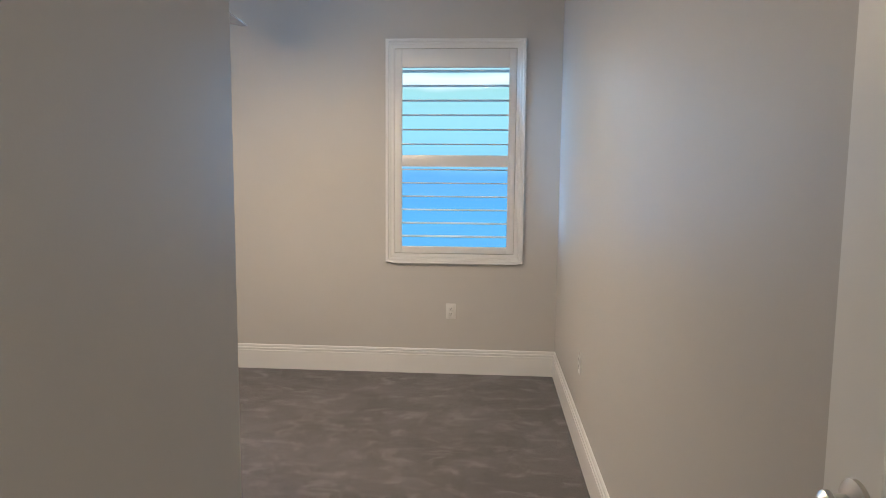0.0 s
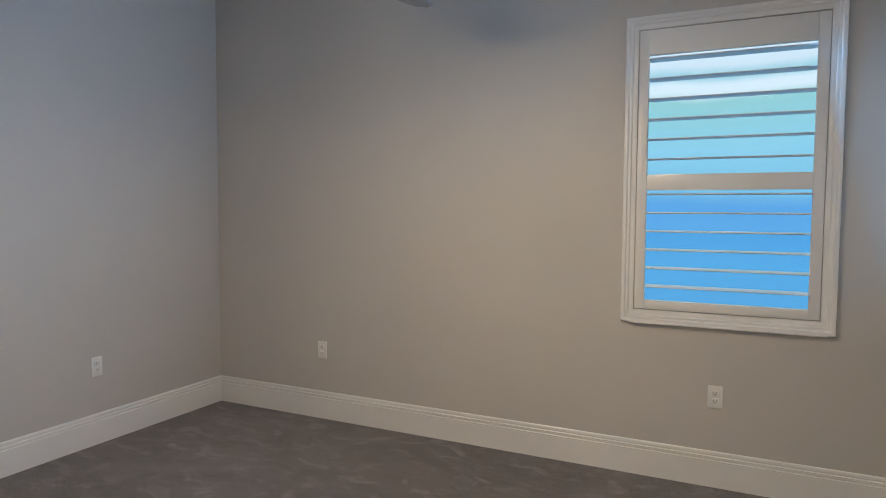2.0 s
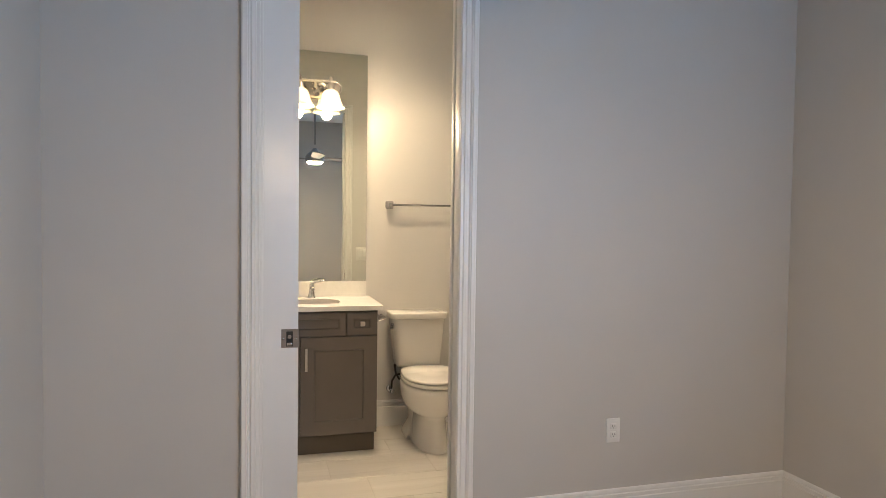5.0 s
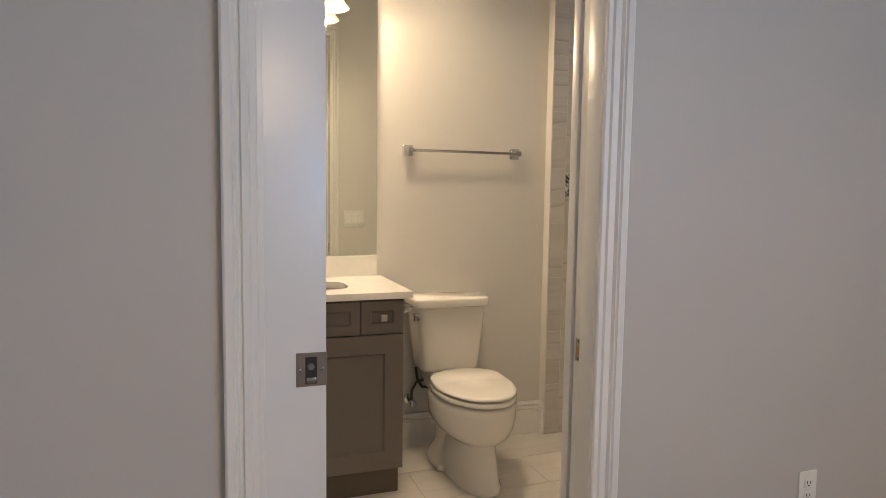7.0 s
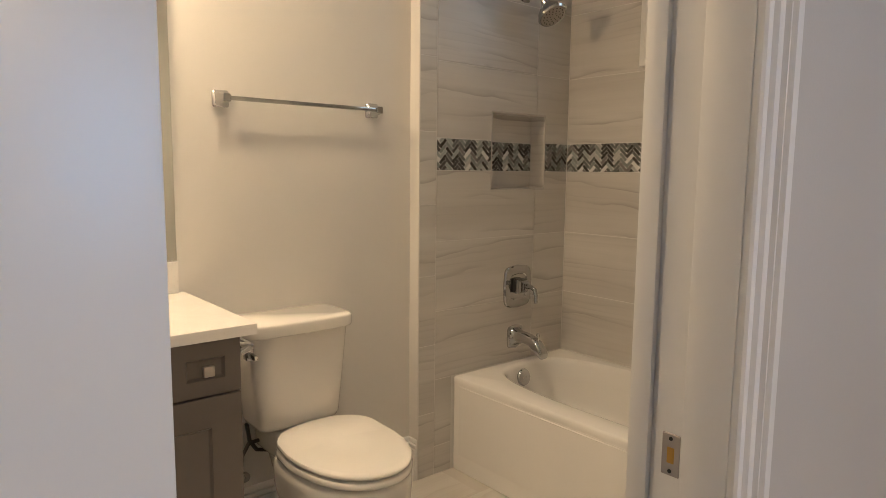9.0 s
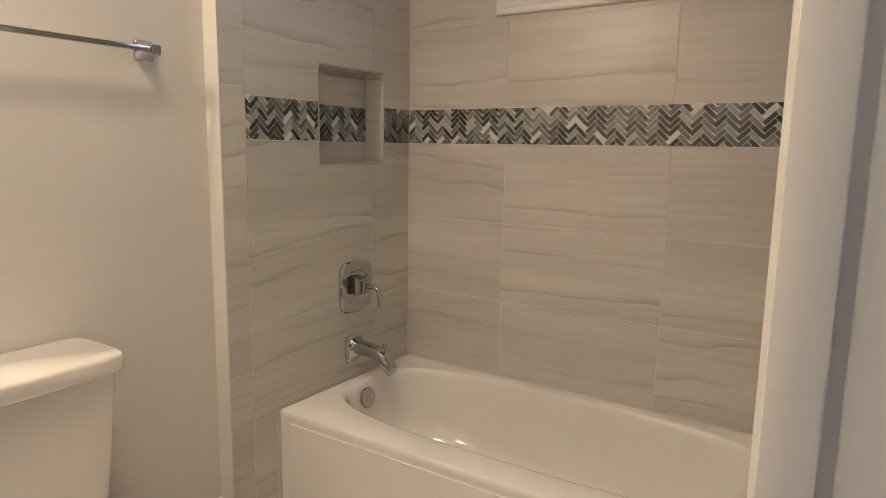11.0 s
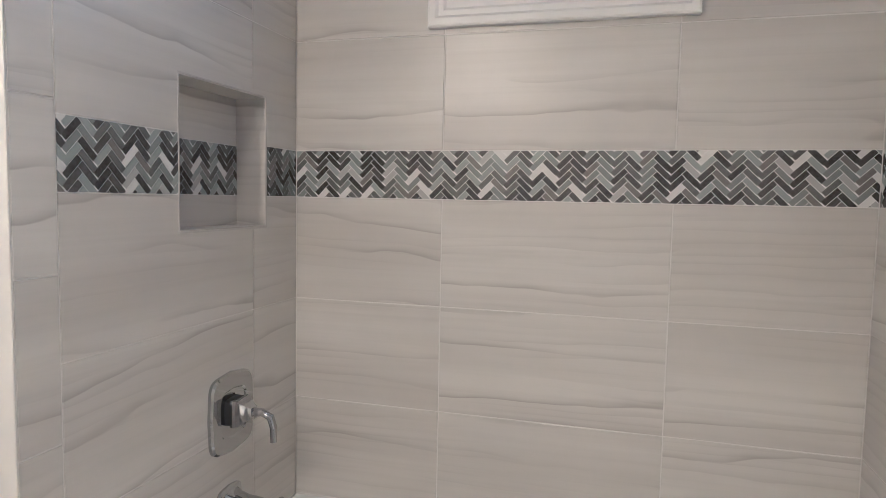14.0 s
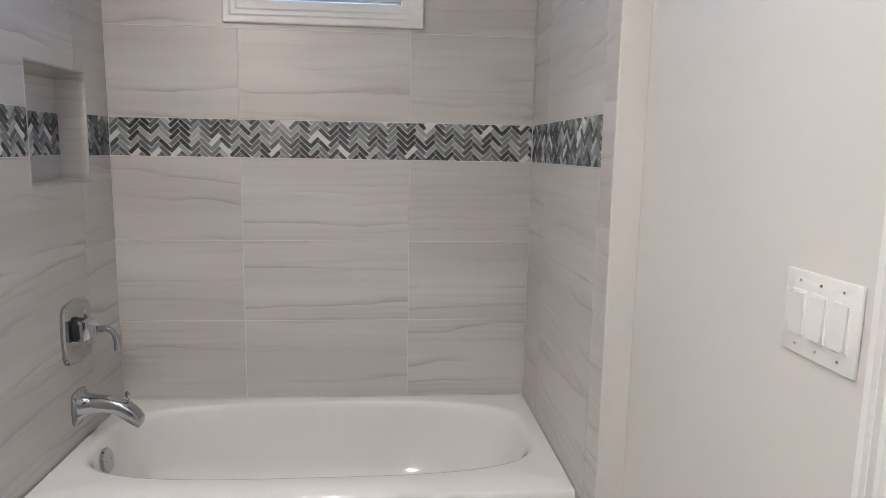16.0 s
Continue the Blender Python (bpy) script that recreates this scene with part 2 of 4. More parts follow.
def glowing_view():
    """Emissive stand-in for bright distance: blue shade low down, pale green haze above it, white sky on top, all
    painted as glow.
    """
    m, nt, links, bsdf = material("glowing_daylight_board")
    at = nt.new("ShaderNodeNewGeometry").outputs["Position"]
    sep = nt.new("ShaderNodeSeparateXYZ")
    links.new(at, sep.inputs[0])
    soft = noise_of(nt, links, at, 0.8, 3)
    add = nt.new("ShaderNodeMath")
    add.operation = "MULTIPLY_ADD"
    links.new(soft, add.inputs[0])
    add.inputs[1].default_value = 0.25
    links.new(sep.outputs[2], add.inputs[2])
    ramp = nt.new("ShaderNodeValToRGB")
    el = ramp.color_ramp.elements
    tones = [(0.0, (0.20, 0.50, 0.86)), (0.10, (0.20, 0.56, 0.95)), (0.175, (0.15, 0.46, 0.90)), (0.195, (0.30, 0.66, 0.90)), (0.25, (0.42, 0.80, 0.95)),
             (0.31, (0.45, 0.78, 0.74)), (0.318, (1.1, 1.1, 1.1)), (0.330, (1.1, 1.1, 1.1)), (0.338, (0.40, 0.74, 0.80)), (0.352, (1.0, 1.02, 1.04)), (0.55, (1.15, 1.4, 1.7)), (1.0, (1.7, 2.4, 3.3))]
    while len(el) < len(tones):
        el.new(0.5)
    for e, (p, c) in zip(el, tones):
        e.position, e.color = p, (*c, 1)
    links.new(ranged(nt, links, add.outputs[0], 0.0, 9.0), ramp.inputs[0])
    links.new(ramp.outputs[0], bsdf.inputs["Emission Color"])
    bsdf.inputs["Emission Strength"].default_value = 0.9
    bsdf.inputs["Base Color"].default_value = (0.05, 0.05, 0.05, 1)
    return m


BACKDROP = glowing_view()


def frosted():
    m, nt, links, bsdf = material("alabaster_glass")
    at = nt.new("ShaderNodeNewGeometry").outputs["Position"]
    n = noise_of(nt, links, at, 22, 4, 0.6, 1.5)
    links.new(mix_color(nt, links, ranged(nt, links, n, 0.35, 0.7), (0.95, 0.92, 0.86), (0.82, 0.76, 0.66)), bsdf.inputs["Base Color"])
    bsdf.inputs["Roughness"].default_value = 0.25
    trans = nt.new("ShaderNodeBsdfTranslucent")
    trans.inputs[0].default_value = (0.95, 0.88, 0.76, 1)
    mix = nt.new("ShaderNodeMixShader")
    mix.inputs[0].default_value = 0.6
    links.new(bsdf.outputs[0], mix.inputs[1]), links.new(trans.outputs[0], mix.inputs[2])
    links.new(mix.outputs[0], nt["Material Output"].inputs[0])
    return m


SHADE = frosted()


def mirror_glass():
    m, nt, links, bsdf = material("mirror_silver")
    bsdf.inputs["Base Color"].default_value = (0.80, 0.83, 0.79, 1)
    bsdf.inputs["Metallic"].default_value, bsdf.inputs["Roughness"].default_value = 1.0, 0.0
    return m


def clear_glass():
    m, nt, links, bsdf = material("window_glass")
    glass, clear = nt.new("ShaderNodeBsdfGlossy"), nt.new("ShaderNodeBsdfTransparent")
    glass.inputs["Roughness"].default_value = 0.0
    clear.inputs[0].default_value = (0.93, 0.97, 0.98, 1)
    mix = nt.new("ShaderNodeMixShader")
    mix.inputs[0].default_value = 0.004
    links.new(clear.outputs[0], mix.inputs[1]), links.new(glass.outputs[0], mix.inputs[2])
    links.new(mix.outputs[0], nt["Material Output"].inputs[0])
    return m


MIRROR, GLASS = mirror_glass(), clear_glass()


# ---- mesh helpers ----
def finish(name, bm, mat, smooth=None):
    me = bpy.data.meshes.new(name)
    bmesh.ops.recalc_face_normals(bm, faces=bm.faces[:])
    bm.to_mesh(me)
    bm.free()
    me.materials.append(mat)
    if smooth is not None:
        me.polygons.foreach_set("use_smooth", [True] * len(me.polygons))
        me.set_sharp_from_angle(angle=radians(smooth))
    return me


def part(name, bm, mat, parent=None, label="", smooth=35):
    ob = new(name, finish(name, bm, mat, smooth))
    ob.parent = parent
    return tagged(ob, label)


def thing(name, label, category, group="", m=None, kind=""):
    ob = new(name)
    if m is not None:
        ob.matrix_world = m
    return tagged(ob, label, category, group, kind)


def structure(name, bm, mat, label, category, parent=None, smooth=None):
    return tagged(new(name, finish(name, bm, mat, smooth)), label, category, kind="structure")


def box(bm, x0, x1, y0, y1, z0, z1, bevel=0.0, seg=1):
    r = bmesh.ops.create_cube(bm, size=1, matrix=Matrix.Translation(((x0 + x1) / 2, (y0 + y1) / 2, (z0 + z1) / 2))
                              @ Matrix.Diagonal((x1 - x0, y1 - y0, z1 - z0, 1)))
    if bevel:
        edges = list({e for v in r["verts"] for e in v.link_edges})
        bmesh.ops.bevel(bm, geom=edges, offset=bevel, segments=seg, profile=0.5, affect="EDGES")
    return bm


def boxed(*a, **k):
    return box(bmesh.new(), *a, **k)


def tube(bm, points, radius, sides=12, cap=True):
    """A round rod along points; radius a number or one for each point."""
    pts = [Vector(p) for p in points]
    radii = radius if isinstance(radius, (list, tuple)) else [radius] * len(pts)
    rings, side = [], None
    for i, p in enumerate(pts):
        d = (pts[min(i + 1, len(pts) - 1)] - pts[max(i - 1, 0)]).normalized()
        side = d.orthogonal().normalized() if side is None else (side - d * side.dot(d)).normalized()
        up = d.cross(side)
        rings.append([bm.verts.new(p + radii[i] * (math.cos(a) * side + math.sin(a) * up)) for a in (2 * math.pi * k / sides for k in range(sides))])
    for a, b in zip(rings, rings[1:]):
        for k in range(sides):
            bm.faces.new((a[k], a[(k + 1) % sides], b[(k + 1) % sides], b[k]))
    if cap:
        bm.faces.new(rings[0][::-1]), bm.faces.new(rings[-1])
    return bm


def lathe(bm, profile, m=Matrix(), sides=28):
    """Profile of (radius, height) turned round local z."""
    rings = []
    for r, h in profile:
        rings.append([bm.verts.new(m @ Vector((r * math.cos(a), r * math.sin(a), h))) for a in (2 * math.pi * k / sides for k in range(sides))])
    for a, b in zip(rings, rings[1:]):
        for k in range(sides):
            bm.faces.new((a[k], a[(k + 1) % sides], b[(k + 1) % sides], b[k]))
    bm.faces.new(rings[0][::-1]), bm.faces.new(rings[-1])
    return bm


def lofted(bm, loops, cap=(True, True)):
    rings = [[bm.verts.new(p) for p in loop] for loop in loops]
    n = len(rings[0])
    for a, b in zip(rings, rings[1:]):
        for k in range(n):
            bm.faces.new((a[k], a[(k + 1) % n], b[(k + 1) % n], b[k]))
    if cap[0]:
        bm.faces.new(rings[0][::-1])
    if cap[1]:
        bm.faces.new(rings[-1])
    return bm


def superloop(cx, cy, rx, ry, z, power=2.5, n=48, egg=0.0):
    """A rounded outline; egg pulls its +x end narrower."""
    out = []
    for k in range(n):
        a = 2 * math.pi * k / n
        c, s = math.cos(a), math.sin(a)
        x, y = math.copysign(abs(c) ** (2 / power), c), math.copysign(abs(s) ** (2 / power), s)
        out.append((cx + rx * x, cy + ry * y * (1 - egg * (x + 1) / 2), z))
    return out


def run(bm, profile, a, b, out, cut_a=0.0, cut_b=0.0):
    """A moulding: profile of (out, up) drawn from a to b; cut: how far the ends mitre per metre of out."""
    a, b, out = Vector(a), Vector(b), Vector(out)
    d = (b - a).normalized()
    up = d.cross(out) if abs(d.z) > 0.5 else Vector((0, 0, 1))
    loops = []
    for p, cut in ((a, cut_a), (b, cut_b)):
        loops.append([bm.verts.new(p + o * out + u * up + d * (cut * o)) for o, u in profile])
    n = len(profile)
    for k in range(n):
        bm.faces.new((loops[0][k], loops[0][(k + 1) % n], loops[1][(k + 1) % n], loops[1][k]))
    bm.faces.new(loops[0]), bm.faces.new(loops[1][::-1])
    return bm


BASE_PROFILE = [(0, 0), (0.016, 0), (0.016, 0.138), (0.0095, 0.141), (0.0095, 0.146), (0.015, 0.149), (0.0145, 0.159), (0.0065, 0.162),
                (0.0065, 0.167), (0.0115, 0.170), (0.0095, 0.180), (0.005, 0.185), (0, 0.185)]
CAP = 3.05


def baseboard(a, b, out, cut_a=0.0, cut_b=0.0, z=0.0):
    bm = run(bmesh.new(), BASE_PROFILE, (*a, z), (*b, z), (*out, 0), cut_a, cut_b)
    return structure("baseboard", bm, TRIM, "white painted baseboard with a double-bead top", "baseboard", smooth=30)


# casing: u across the width from the opening outwards, o out of the wall
CASING_PROFILE = [(0.0, 0.0), (0.009, 0.0), (0.013, 0.004), (0.013, 0.018), (0.019, 0.023), (0.019, 0.040), (0.011, 0.044), (0.011, 0.051),
                  (0.021, 0.056), (0.021, 0.060), (0.027, 0.064), (0.027, 0.084), (0.023, 0.090), (0.0, 0.090)]


def casing_side(x, y, out, away, top, wide=1.0):
    """An upright casing on a wall of constant x: inner edge at y, its width running towards away (+1 or -1)."""
    bm = bmesh.new()
    loops = []
    for z, k in ((0.0, 0.0), (top, 1.0)):
        loops.append([(x + o * out, y + u * wide * away, z + u * wide * k) for o, u in CASING_PROFILE])
    return lofted(bm, loops)


def casing_head(x, y0, y1, out, z, wide=1.0):
    bm = bmesh.new()
    loops = []
    for y, k in ((y0, -1.0), (y1, 1.0)):
        loops.append([(x + o * out, y + u * wide * k, z + u * wide) for o, u in CASING_PROFILE])
    return lofted(bm, loops)


def casing(x, y0, y1, out, top, label, wide=1.0):
    holder = thing("door_casing", label, "door casing", kind="structure")
    part("casing_side", casing_side(x, y0, out, -1, top, wide), TRIM, holder)
    part("casing_side", casing_side(x, y1, out, 1, top, wide), TRIM, holder)
    part("casing_head", casing_head(x, y0, y1, out, top, wide), TRIM, holder)
    return holder


# ---- the shell ----
N, E, W, S = 4.688, 0.67, -3.463, 1.280          # bedroom faces
HALL_W = -0.337                                   # entry passage, west face
BE, BW, BS = -3.600, -5.262, 1.99                 # bathroom painted faces
TX0, TX1, TY = -5.20, -3.676, 4.68                # tiled faces of the tub alcove
DY0, DY1, HEAD = 2.066, 2.928, 2.51                # bathroom doorway
WX0, WX1, WZ0, WZ1 = -0.500, 0.350, 0.895, 2.345    # bedroom window hole
OUT = 4.86                                        # outside face

bm = bmesh.new()
for b in ((BE - 0.02, WX0, N, OUT, 0, CAP), (WX1, E + 0.15, N, OUT, 0, CAP), (WX0, WX1, N, OUT, 0, WZ0), (WX0, WX1, N, OUT, WZ1, CAP)):
    box(bm, *b)
structure("wall_north", bm, WALL, "greige painted bedroom wall round the shuttered window", "wall")
structure("wall_east", boxed(E, E + 0.15, -2.6, N, 0, CAP), WALL, "greige painted bedroom wall", "wall")
structure("wall_south", boxed(W, HALL_W, S - 0.12, S, 0, CAP), WALL, "greige painted wall beside the entry passage", "wall")
structure("wall_passage", boxed(HALL_W - 0.12, HALL_W, -2.6, S - 0.12, 0, CAP), WALL, "greige painted entry passage wall", "wall")
structure("wall_hall_end", boxed(HALL_W - 0.12, E + 0.15, -2.75, -2.6, 0, CAP), WALL, "greige painted hall end wall", "wall")
# wall between bedroom and bathroom, hollow where the pocket door slides in
bm = bmesh.new()
for b in ((BE, W, DY1, N - 0.001, 0, CAP), (BE, W, DY0, DY1, HEAD, CAP), (-3.50, W, S - 0.12, DY0, 0, CAP), (BE, -3.575, S - 0.12, DY0, 0, CAP),
          (-3.575, -3.50, S - 0.12, 1.24, 0, CAP), (-3.575, -3.50, 1.24, DY0, HEAD, CAP)):
    box(bm, *b)
structure("wall_west", bm, WALL, "greige painted wall with the bathroom doorway", "wall")
bm = bmesh.new()
for b in ((BW - 0.15, BE, BS - 0.12, BS, 0, CAP),):
    box(bm, *b)
structure("wall_bath_south", bm, BATH_WALL, "pale painted bathroom wall behind the vanity end", "wall")
structure("wall_bath_west", boxed(BW - 0.15, BW, BS, 3.742, 0, CAP), BATH_WALL, "pale painted bathroom wall behind toilet and vanity", "wall")
structure("wall_bath_east", boxed(BE - 0.004, BE - 0.0005, DY1, 3.785, 0, CAP), BATH_WALL, "pale painted bathroom wall with the light switches", "wall")
structure("wall_bath_east_pocket", boxed(BE - 0.004, BE - 0.0005, BS, DY0, 0, CAP), BATH_WALL, "pale painted bathroom wall over the door pocket", "wall")
structure("wall_bath_east_head", boxed(BE - 0.004, BE - 0.0005, DY0, DY1, HEAD, CAP), BATH_WALL, "pale painted wall over the bathroom doorway", "wall")

structure("floor", boxed(BE + 0.05, E, -2.6, N, -0.12, 0.0), CARPET, "grey cut-pile carpet with brush marks", "carpet")
structure("floor_bath", boxed(BW, BE + 0.05, BS, TY, -0.12, -0.002), FLOOR_GROUT, "pale grouted bathroom floor bed", "floor")
structure("ceiling", boxed(-5.6, E + 0.15, -2.75, OUT, CAP, CAP + 0.2), CEILING, "flat white painted ceiling", "ceiling")
structure("roof", boxed(-6.2, 1.4, -3.4, OUT + 0.45, 3.6, 3.9), ROOF, "shingled house roof edge", "roof")

# baseboards
baseboard((W, N), (E, N), (0, -1), 1, -1)
baseboard((E, N), (E, -2.6), (-1, 0), 1, 0)
baseboard((W, DY1 + 0.054), (W, N), (1, 0), 0, -1)
baseboard((W, S), (W, DY0 - 0.074), (1, 0), 1, 0)
baseboard((W, S), (HALL_W, S), (0, 1), 1, 1)
baseboard((HALL_W, S), (HALL_W, -2.6), (1, 0), -1, 0)
baseboard((BW, 2.79), (BW, 3.742), (1, 0), 0, -1)
baseboard((BW, 3.742), (BW + 0.058, 3.742), (0, -1), 1, 0)
baseboard((BE - 0.004, DY1 + 0.0576), (BE - 0.004, 3.785), (-1, 0), 0, -1)

# doorway to the bathroom: casings, split jambs and the pocket door
casing(W, DY0, DY1 - 0.020, 1, HEAD, "white moulded casing round the bathroom doorway", 0.82)
casing(BE - 0.004, DY0, DY1, -1, HEAD, "white moulded casing inside the bathroom", 0.54)
jamb = thing("door_jamb", "white painted doorway jamb with a door channel", "door jamb", kind="structure")
part("jamb_board", boxed(-3.618, W + 0.008, DY1 - 0.002, DY1 + 0.01, 0, HEAD, 0.001), TRIM, jamb)
part("jamb_stop", boxed(-3.622, -3.588, DY1 - 0.014, DY1 - 0.002, 0, HEAD, 0.002, 2), TRIM, jamb)
part("strike_board", boxed(-3.579, -3.530, DY1 - 0.009, DY1 - 0.002, 0, HEAD, 0.001), TRIM, jamb)
part("jamb_stop", boxed(-3.530, W - 0.001, DY1 - 0.022, DY1 - 0.002, 0, HEAD, 0.002, 2), TRIM, jamb)
part("jamb_stop", boxed(-3.612, -3.572, DY0 - 0.01, DY0 + 0.012, 0, HEAD, 0.003, 2), TRIM, jamb)
part("jamb_stop", boxed(-3.518, W - 0.001, DY0 - 0.01, DY0 + 0.012, 0, HEAD, 0.003, 2), TRIM, jamb)
part("jamb_head", boxed(-3.618, W + 0.008, DY0, DY1, HEAD - 0.014, HEAD + 0.004, 0.002), TRIM, jamb)
strike = thing("strike_plate", "satin steel strike plate in the door jamb", "strike plate")
part("plate", boxed(-3.566, -3.538, DY1 - 0.011, DY1 - 0.008, 0.905, 0.968, 0.0008), STEEL_PLATE, strike)
part("latch_hole", boxed(-3.557, -3.546, DY1 - 0.012, DY1 - 0.0105, 0.924, 0.948, 0.0005), BRASS, strike, "brass-coloured latch hole")
for z in (0.912, 0.961):
    part("screw", lathe(bmesh.new(), [(0.0032, 0), (0.003, 0.0012), (0.001, 0.0015)], pose(-3.552, DY1 - 0.0105, z, 90), 10), SLOT, strike)
door = thing("pocket_door", "white pocket door half slid into the wall", "door")
LEAF = 2.222
part("leaf", boxed(-3.564, -3.530, 1.30, LEAF, 0.012, HEAD - 0.02, 0.002, 2), DOOR, door)
plate = part("door_pull", boxed(-3.5305, -3.5275, LEAF - 0.070, LEAF + 0.001, 0.908, 0.988, 0.001), STEEL_PLATE, door, "square satin steel pocket door pull")
part("edge_plate", boxed(-3.563, -3.5275, LEAF - 0.0005, LEAF + 0.002, 0.908, 0.988, 0.0006), STEEL_PLATE, door)
part("pull_recess", boxed(-3.5285, -3.5268, LEAF - 0.049, LEAF - 0.022, 0.914, 0.978, 0.0004), SLOT, door, "dark finger recess")
part("pull_lip", boxed(-3.5275, -3.519, LEAF - 0.047, LEAF - 0.024, 0.916, 0.932, 0.003, 2), CHROME, door, "bright finger lip")
part("turn_knob", lathe(bmesh.new(), [(0.008, 0), (0.008, 0.003), (0.006, 0.006)], pose(-3.5275, LEAF - 0.036, 0.955, 0, 90), 14), STEEL_PLATE, door)
for yy in (0.062, 0.010):
    part("screw", lathe(bmesh.new(), [(0.004, 0), (0.0035, 0.0012), (0.001, 0.002)], pose(-3.5275, LEAF - yy, 0.948, 0, 90), 10), CHROME, door)

# entry door, standing open along the passage wall
ED_X, ED_Y = 0.607, 0.825
entry = thing("entry_door", "white panelled door standing open along the wall", "door")
bm = bmesh.new()
box(bm, ED_X, ED_X + 0.035, ED_Y - 0.12, ED_Y, 0.012, 2.43, 0.002)
box(bm, ED_X, ED_X + 0.035, ED_Y - 0.81, ED_Y - 0.69, 0.012, 2.43, 0.002)
for z0, z1 in ((0.012, 0.23), (0.98, 1.12), (2.30, 2.43)):
    box(bm, ED_X + 0.0005, ED_X + 0.0345, ED_Y - 0.69, ED_Y - 0.12, z0, z1)
part("frame", bm, DOOR, entry)
for z0, z1 in ((0.23, 0.98), (1.12, 2.30)):
    bm = boxed(ED_X + 0.010, ED_X + 0.026, ED_Y - 0.69, ED_Y - 0.12, z0, z1)
    box(bm, ED_X + 0.004, ED_X + 0.012, ED_Y - 0.64, ED_Y - 0.17, z0 + 0.05, z1 - 0.05, 0.006, 2)
    part("panel", bm, DOOR, entry)
handle = part("door_handle", tube(bmesh.new(), [(ED_X - 0.030, ED_Y - 0.078, 1.054), (ED_X - 0.034, ED_Y - 0.108, 1.050), (ED_X - 0.034, ED_Y - 0.178, 1.044)], [0.012, 0.010, 0.008]), NICKEL, entry, "satin nickel lever handle")
part("rosette", lathe(bmesh.new(), [(0.032, 0), (0.032, 0.006), (0.02, 0.012), (0.015, 0.014), (0.015, 0.028), (0.019, 0.032), (0.018, 0.038), (0.010, 0.044)], pose(ED_X, ED_Y - 0.078, 1.056, 0, -90), 24), NICKEL, entry)


# ---- outlets and switches ----
def outlet(m, label):
    """Duplex outlet; local x along the wall, z up, y into the wall."""
    ob = thing("outlet", label, "outlet", "wall outlets", m)
    part("cover_plate", boxed(-0.036, 0.036, -0.006, 0.0, -0.058, 0.058, 0.003, 2), PLASTIC, ob)
    for z in (-0.02, 0.02):
        sock = part("socket", boxed(-0.0165, 0.0165, -0.0085, -0.004, z - 0.0145, z + 0.0145, 0.003, 2), PLASTIC, ob)
        for x in (-0.0065, 0.0065):
            part("slot", boxed(x - 0.0012, x + 0.0012, -0.0092, -0.008, z - 0.001, z + 0.007), SLOT, sock)
        part("ground_hole", boxed(-0.0022, 0.0022, -0.0092, -0.008, z - 0.009, z - 0.005), SLOT, sock)
    return ob


outlet(pose(-2.545, N, 0.468), "white duplex outlet low on the bedroom wall")
outlet(pose(-0.096, N, 0.468), "white duplex outlet under the shuttered window")
outlet(pose(W, 3.689, 0.468, 0, 0, 90), "white duplex outlet beside the bathroom doorway")
outlet(pose(E, 3.40, 0.468, 0, 0, -90), "white duplex outlet on the side wall")

sw = thing("light_switch", "white three-gang rocker switch plate by the bathroom door", "light switch", m=pose(BE - 0.004, 3.098, 1.154, 0, 0, -90))
part("cover_plate", boxed(-0.080, 0.080, -0.006, 0.0, -0.063, 0.063, 0.003, 2), PLASTIC, sw)
for k, x in enumerate((-0.046, 0.0, 0.046)):
    part("rocker_frame", boxed(x - 0.0175, x + 0.0175, -0.0075, -0.005, -0.0345, 0.0345, 0.001), PLASTIC, sw)
    tip = 1 if k == 0 else -1
    bm = lofted(bmesh.new(), [[(x - 0.0145, -0.007, -0.031), (x + 0.0145, -0.007, -0.031), (x + 0.0145, -0.007, 0.031), (x - 0.0145, -0.007, 0.031)],
                              [(x - 0.0145, -0.0095 - 0.003 * (tip < 0), -0.031), (x + 0.0145, -0.0095 - 0.003 * (tip < 0), -0.031),
                               (x + 0.0145, -0.0095 - 0.003 * (tip > 0), 0.031), (x - 0.0145, -0.0095 - 0.003 * (tip > 0), 0.031)]])
    part("rocker", bm, PLASTIC, sw)
    for z in (-0.048, 0.048):
        part("screw", lathe(bmesh.new(), [(0.0025, 0), (0.0022, 0.001), (0.001, 0.0012)], pose(x, -0.006, z, 90), 10), NICKEL, sw)


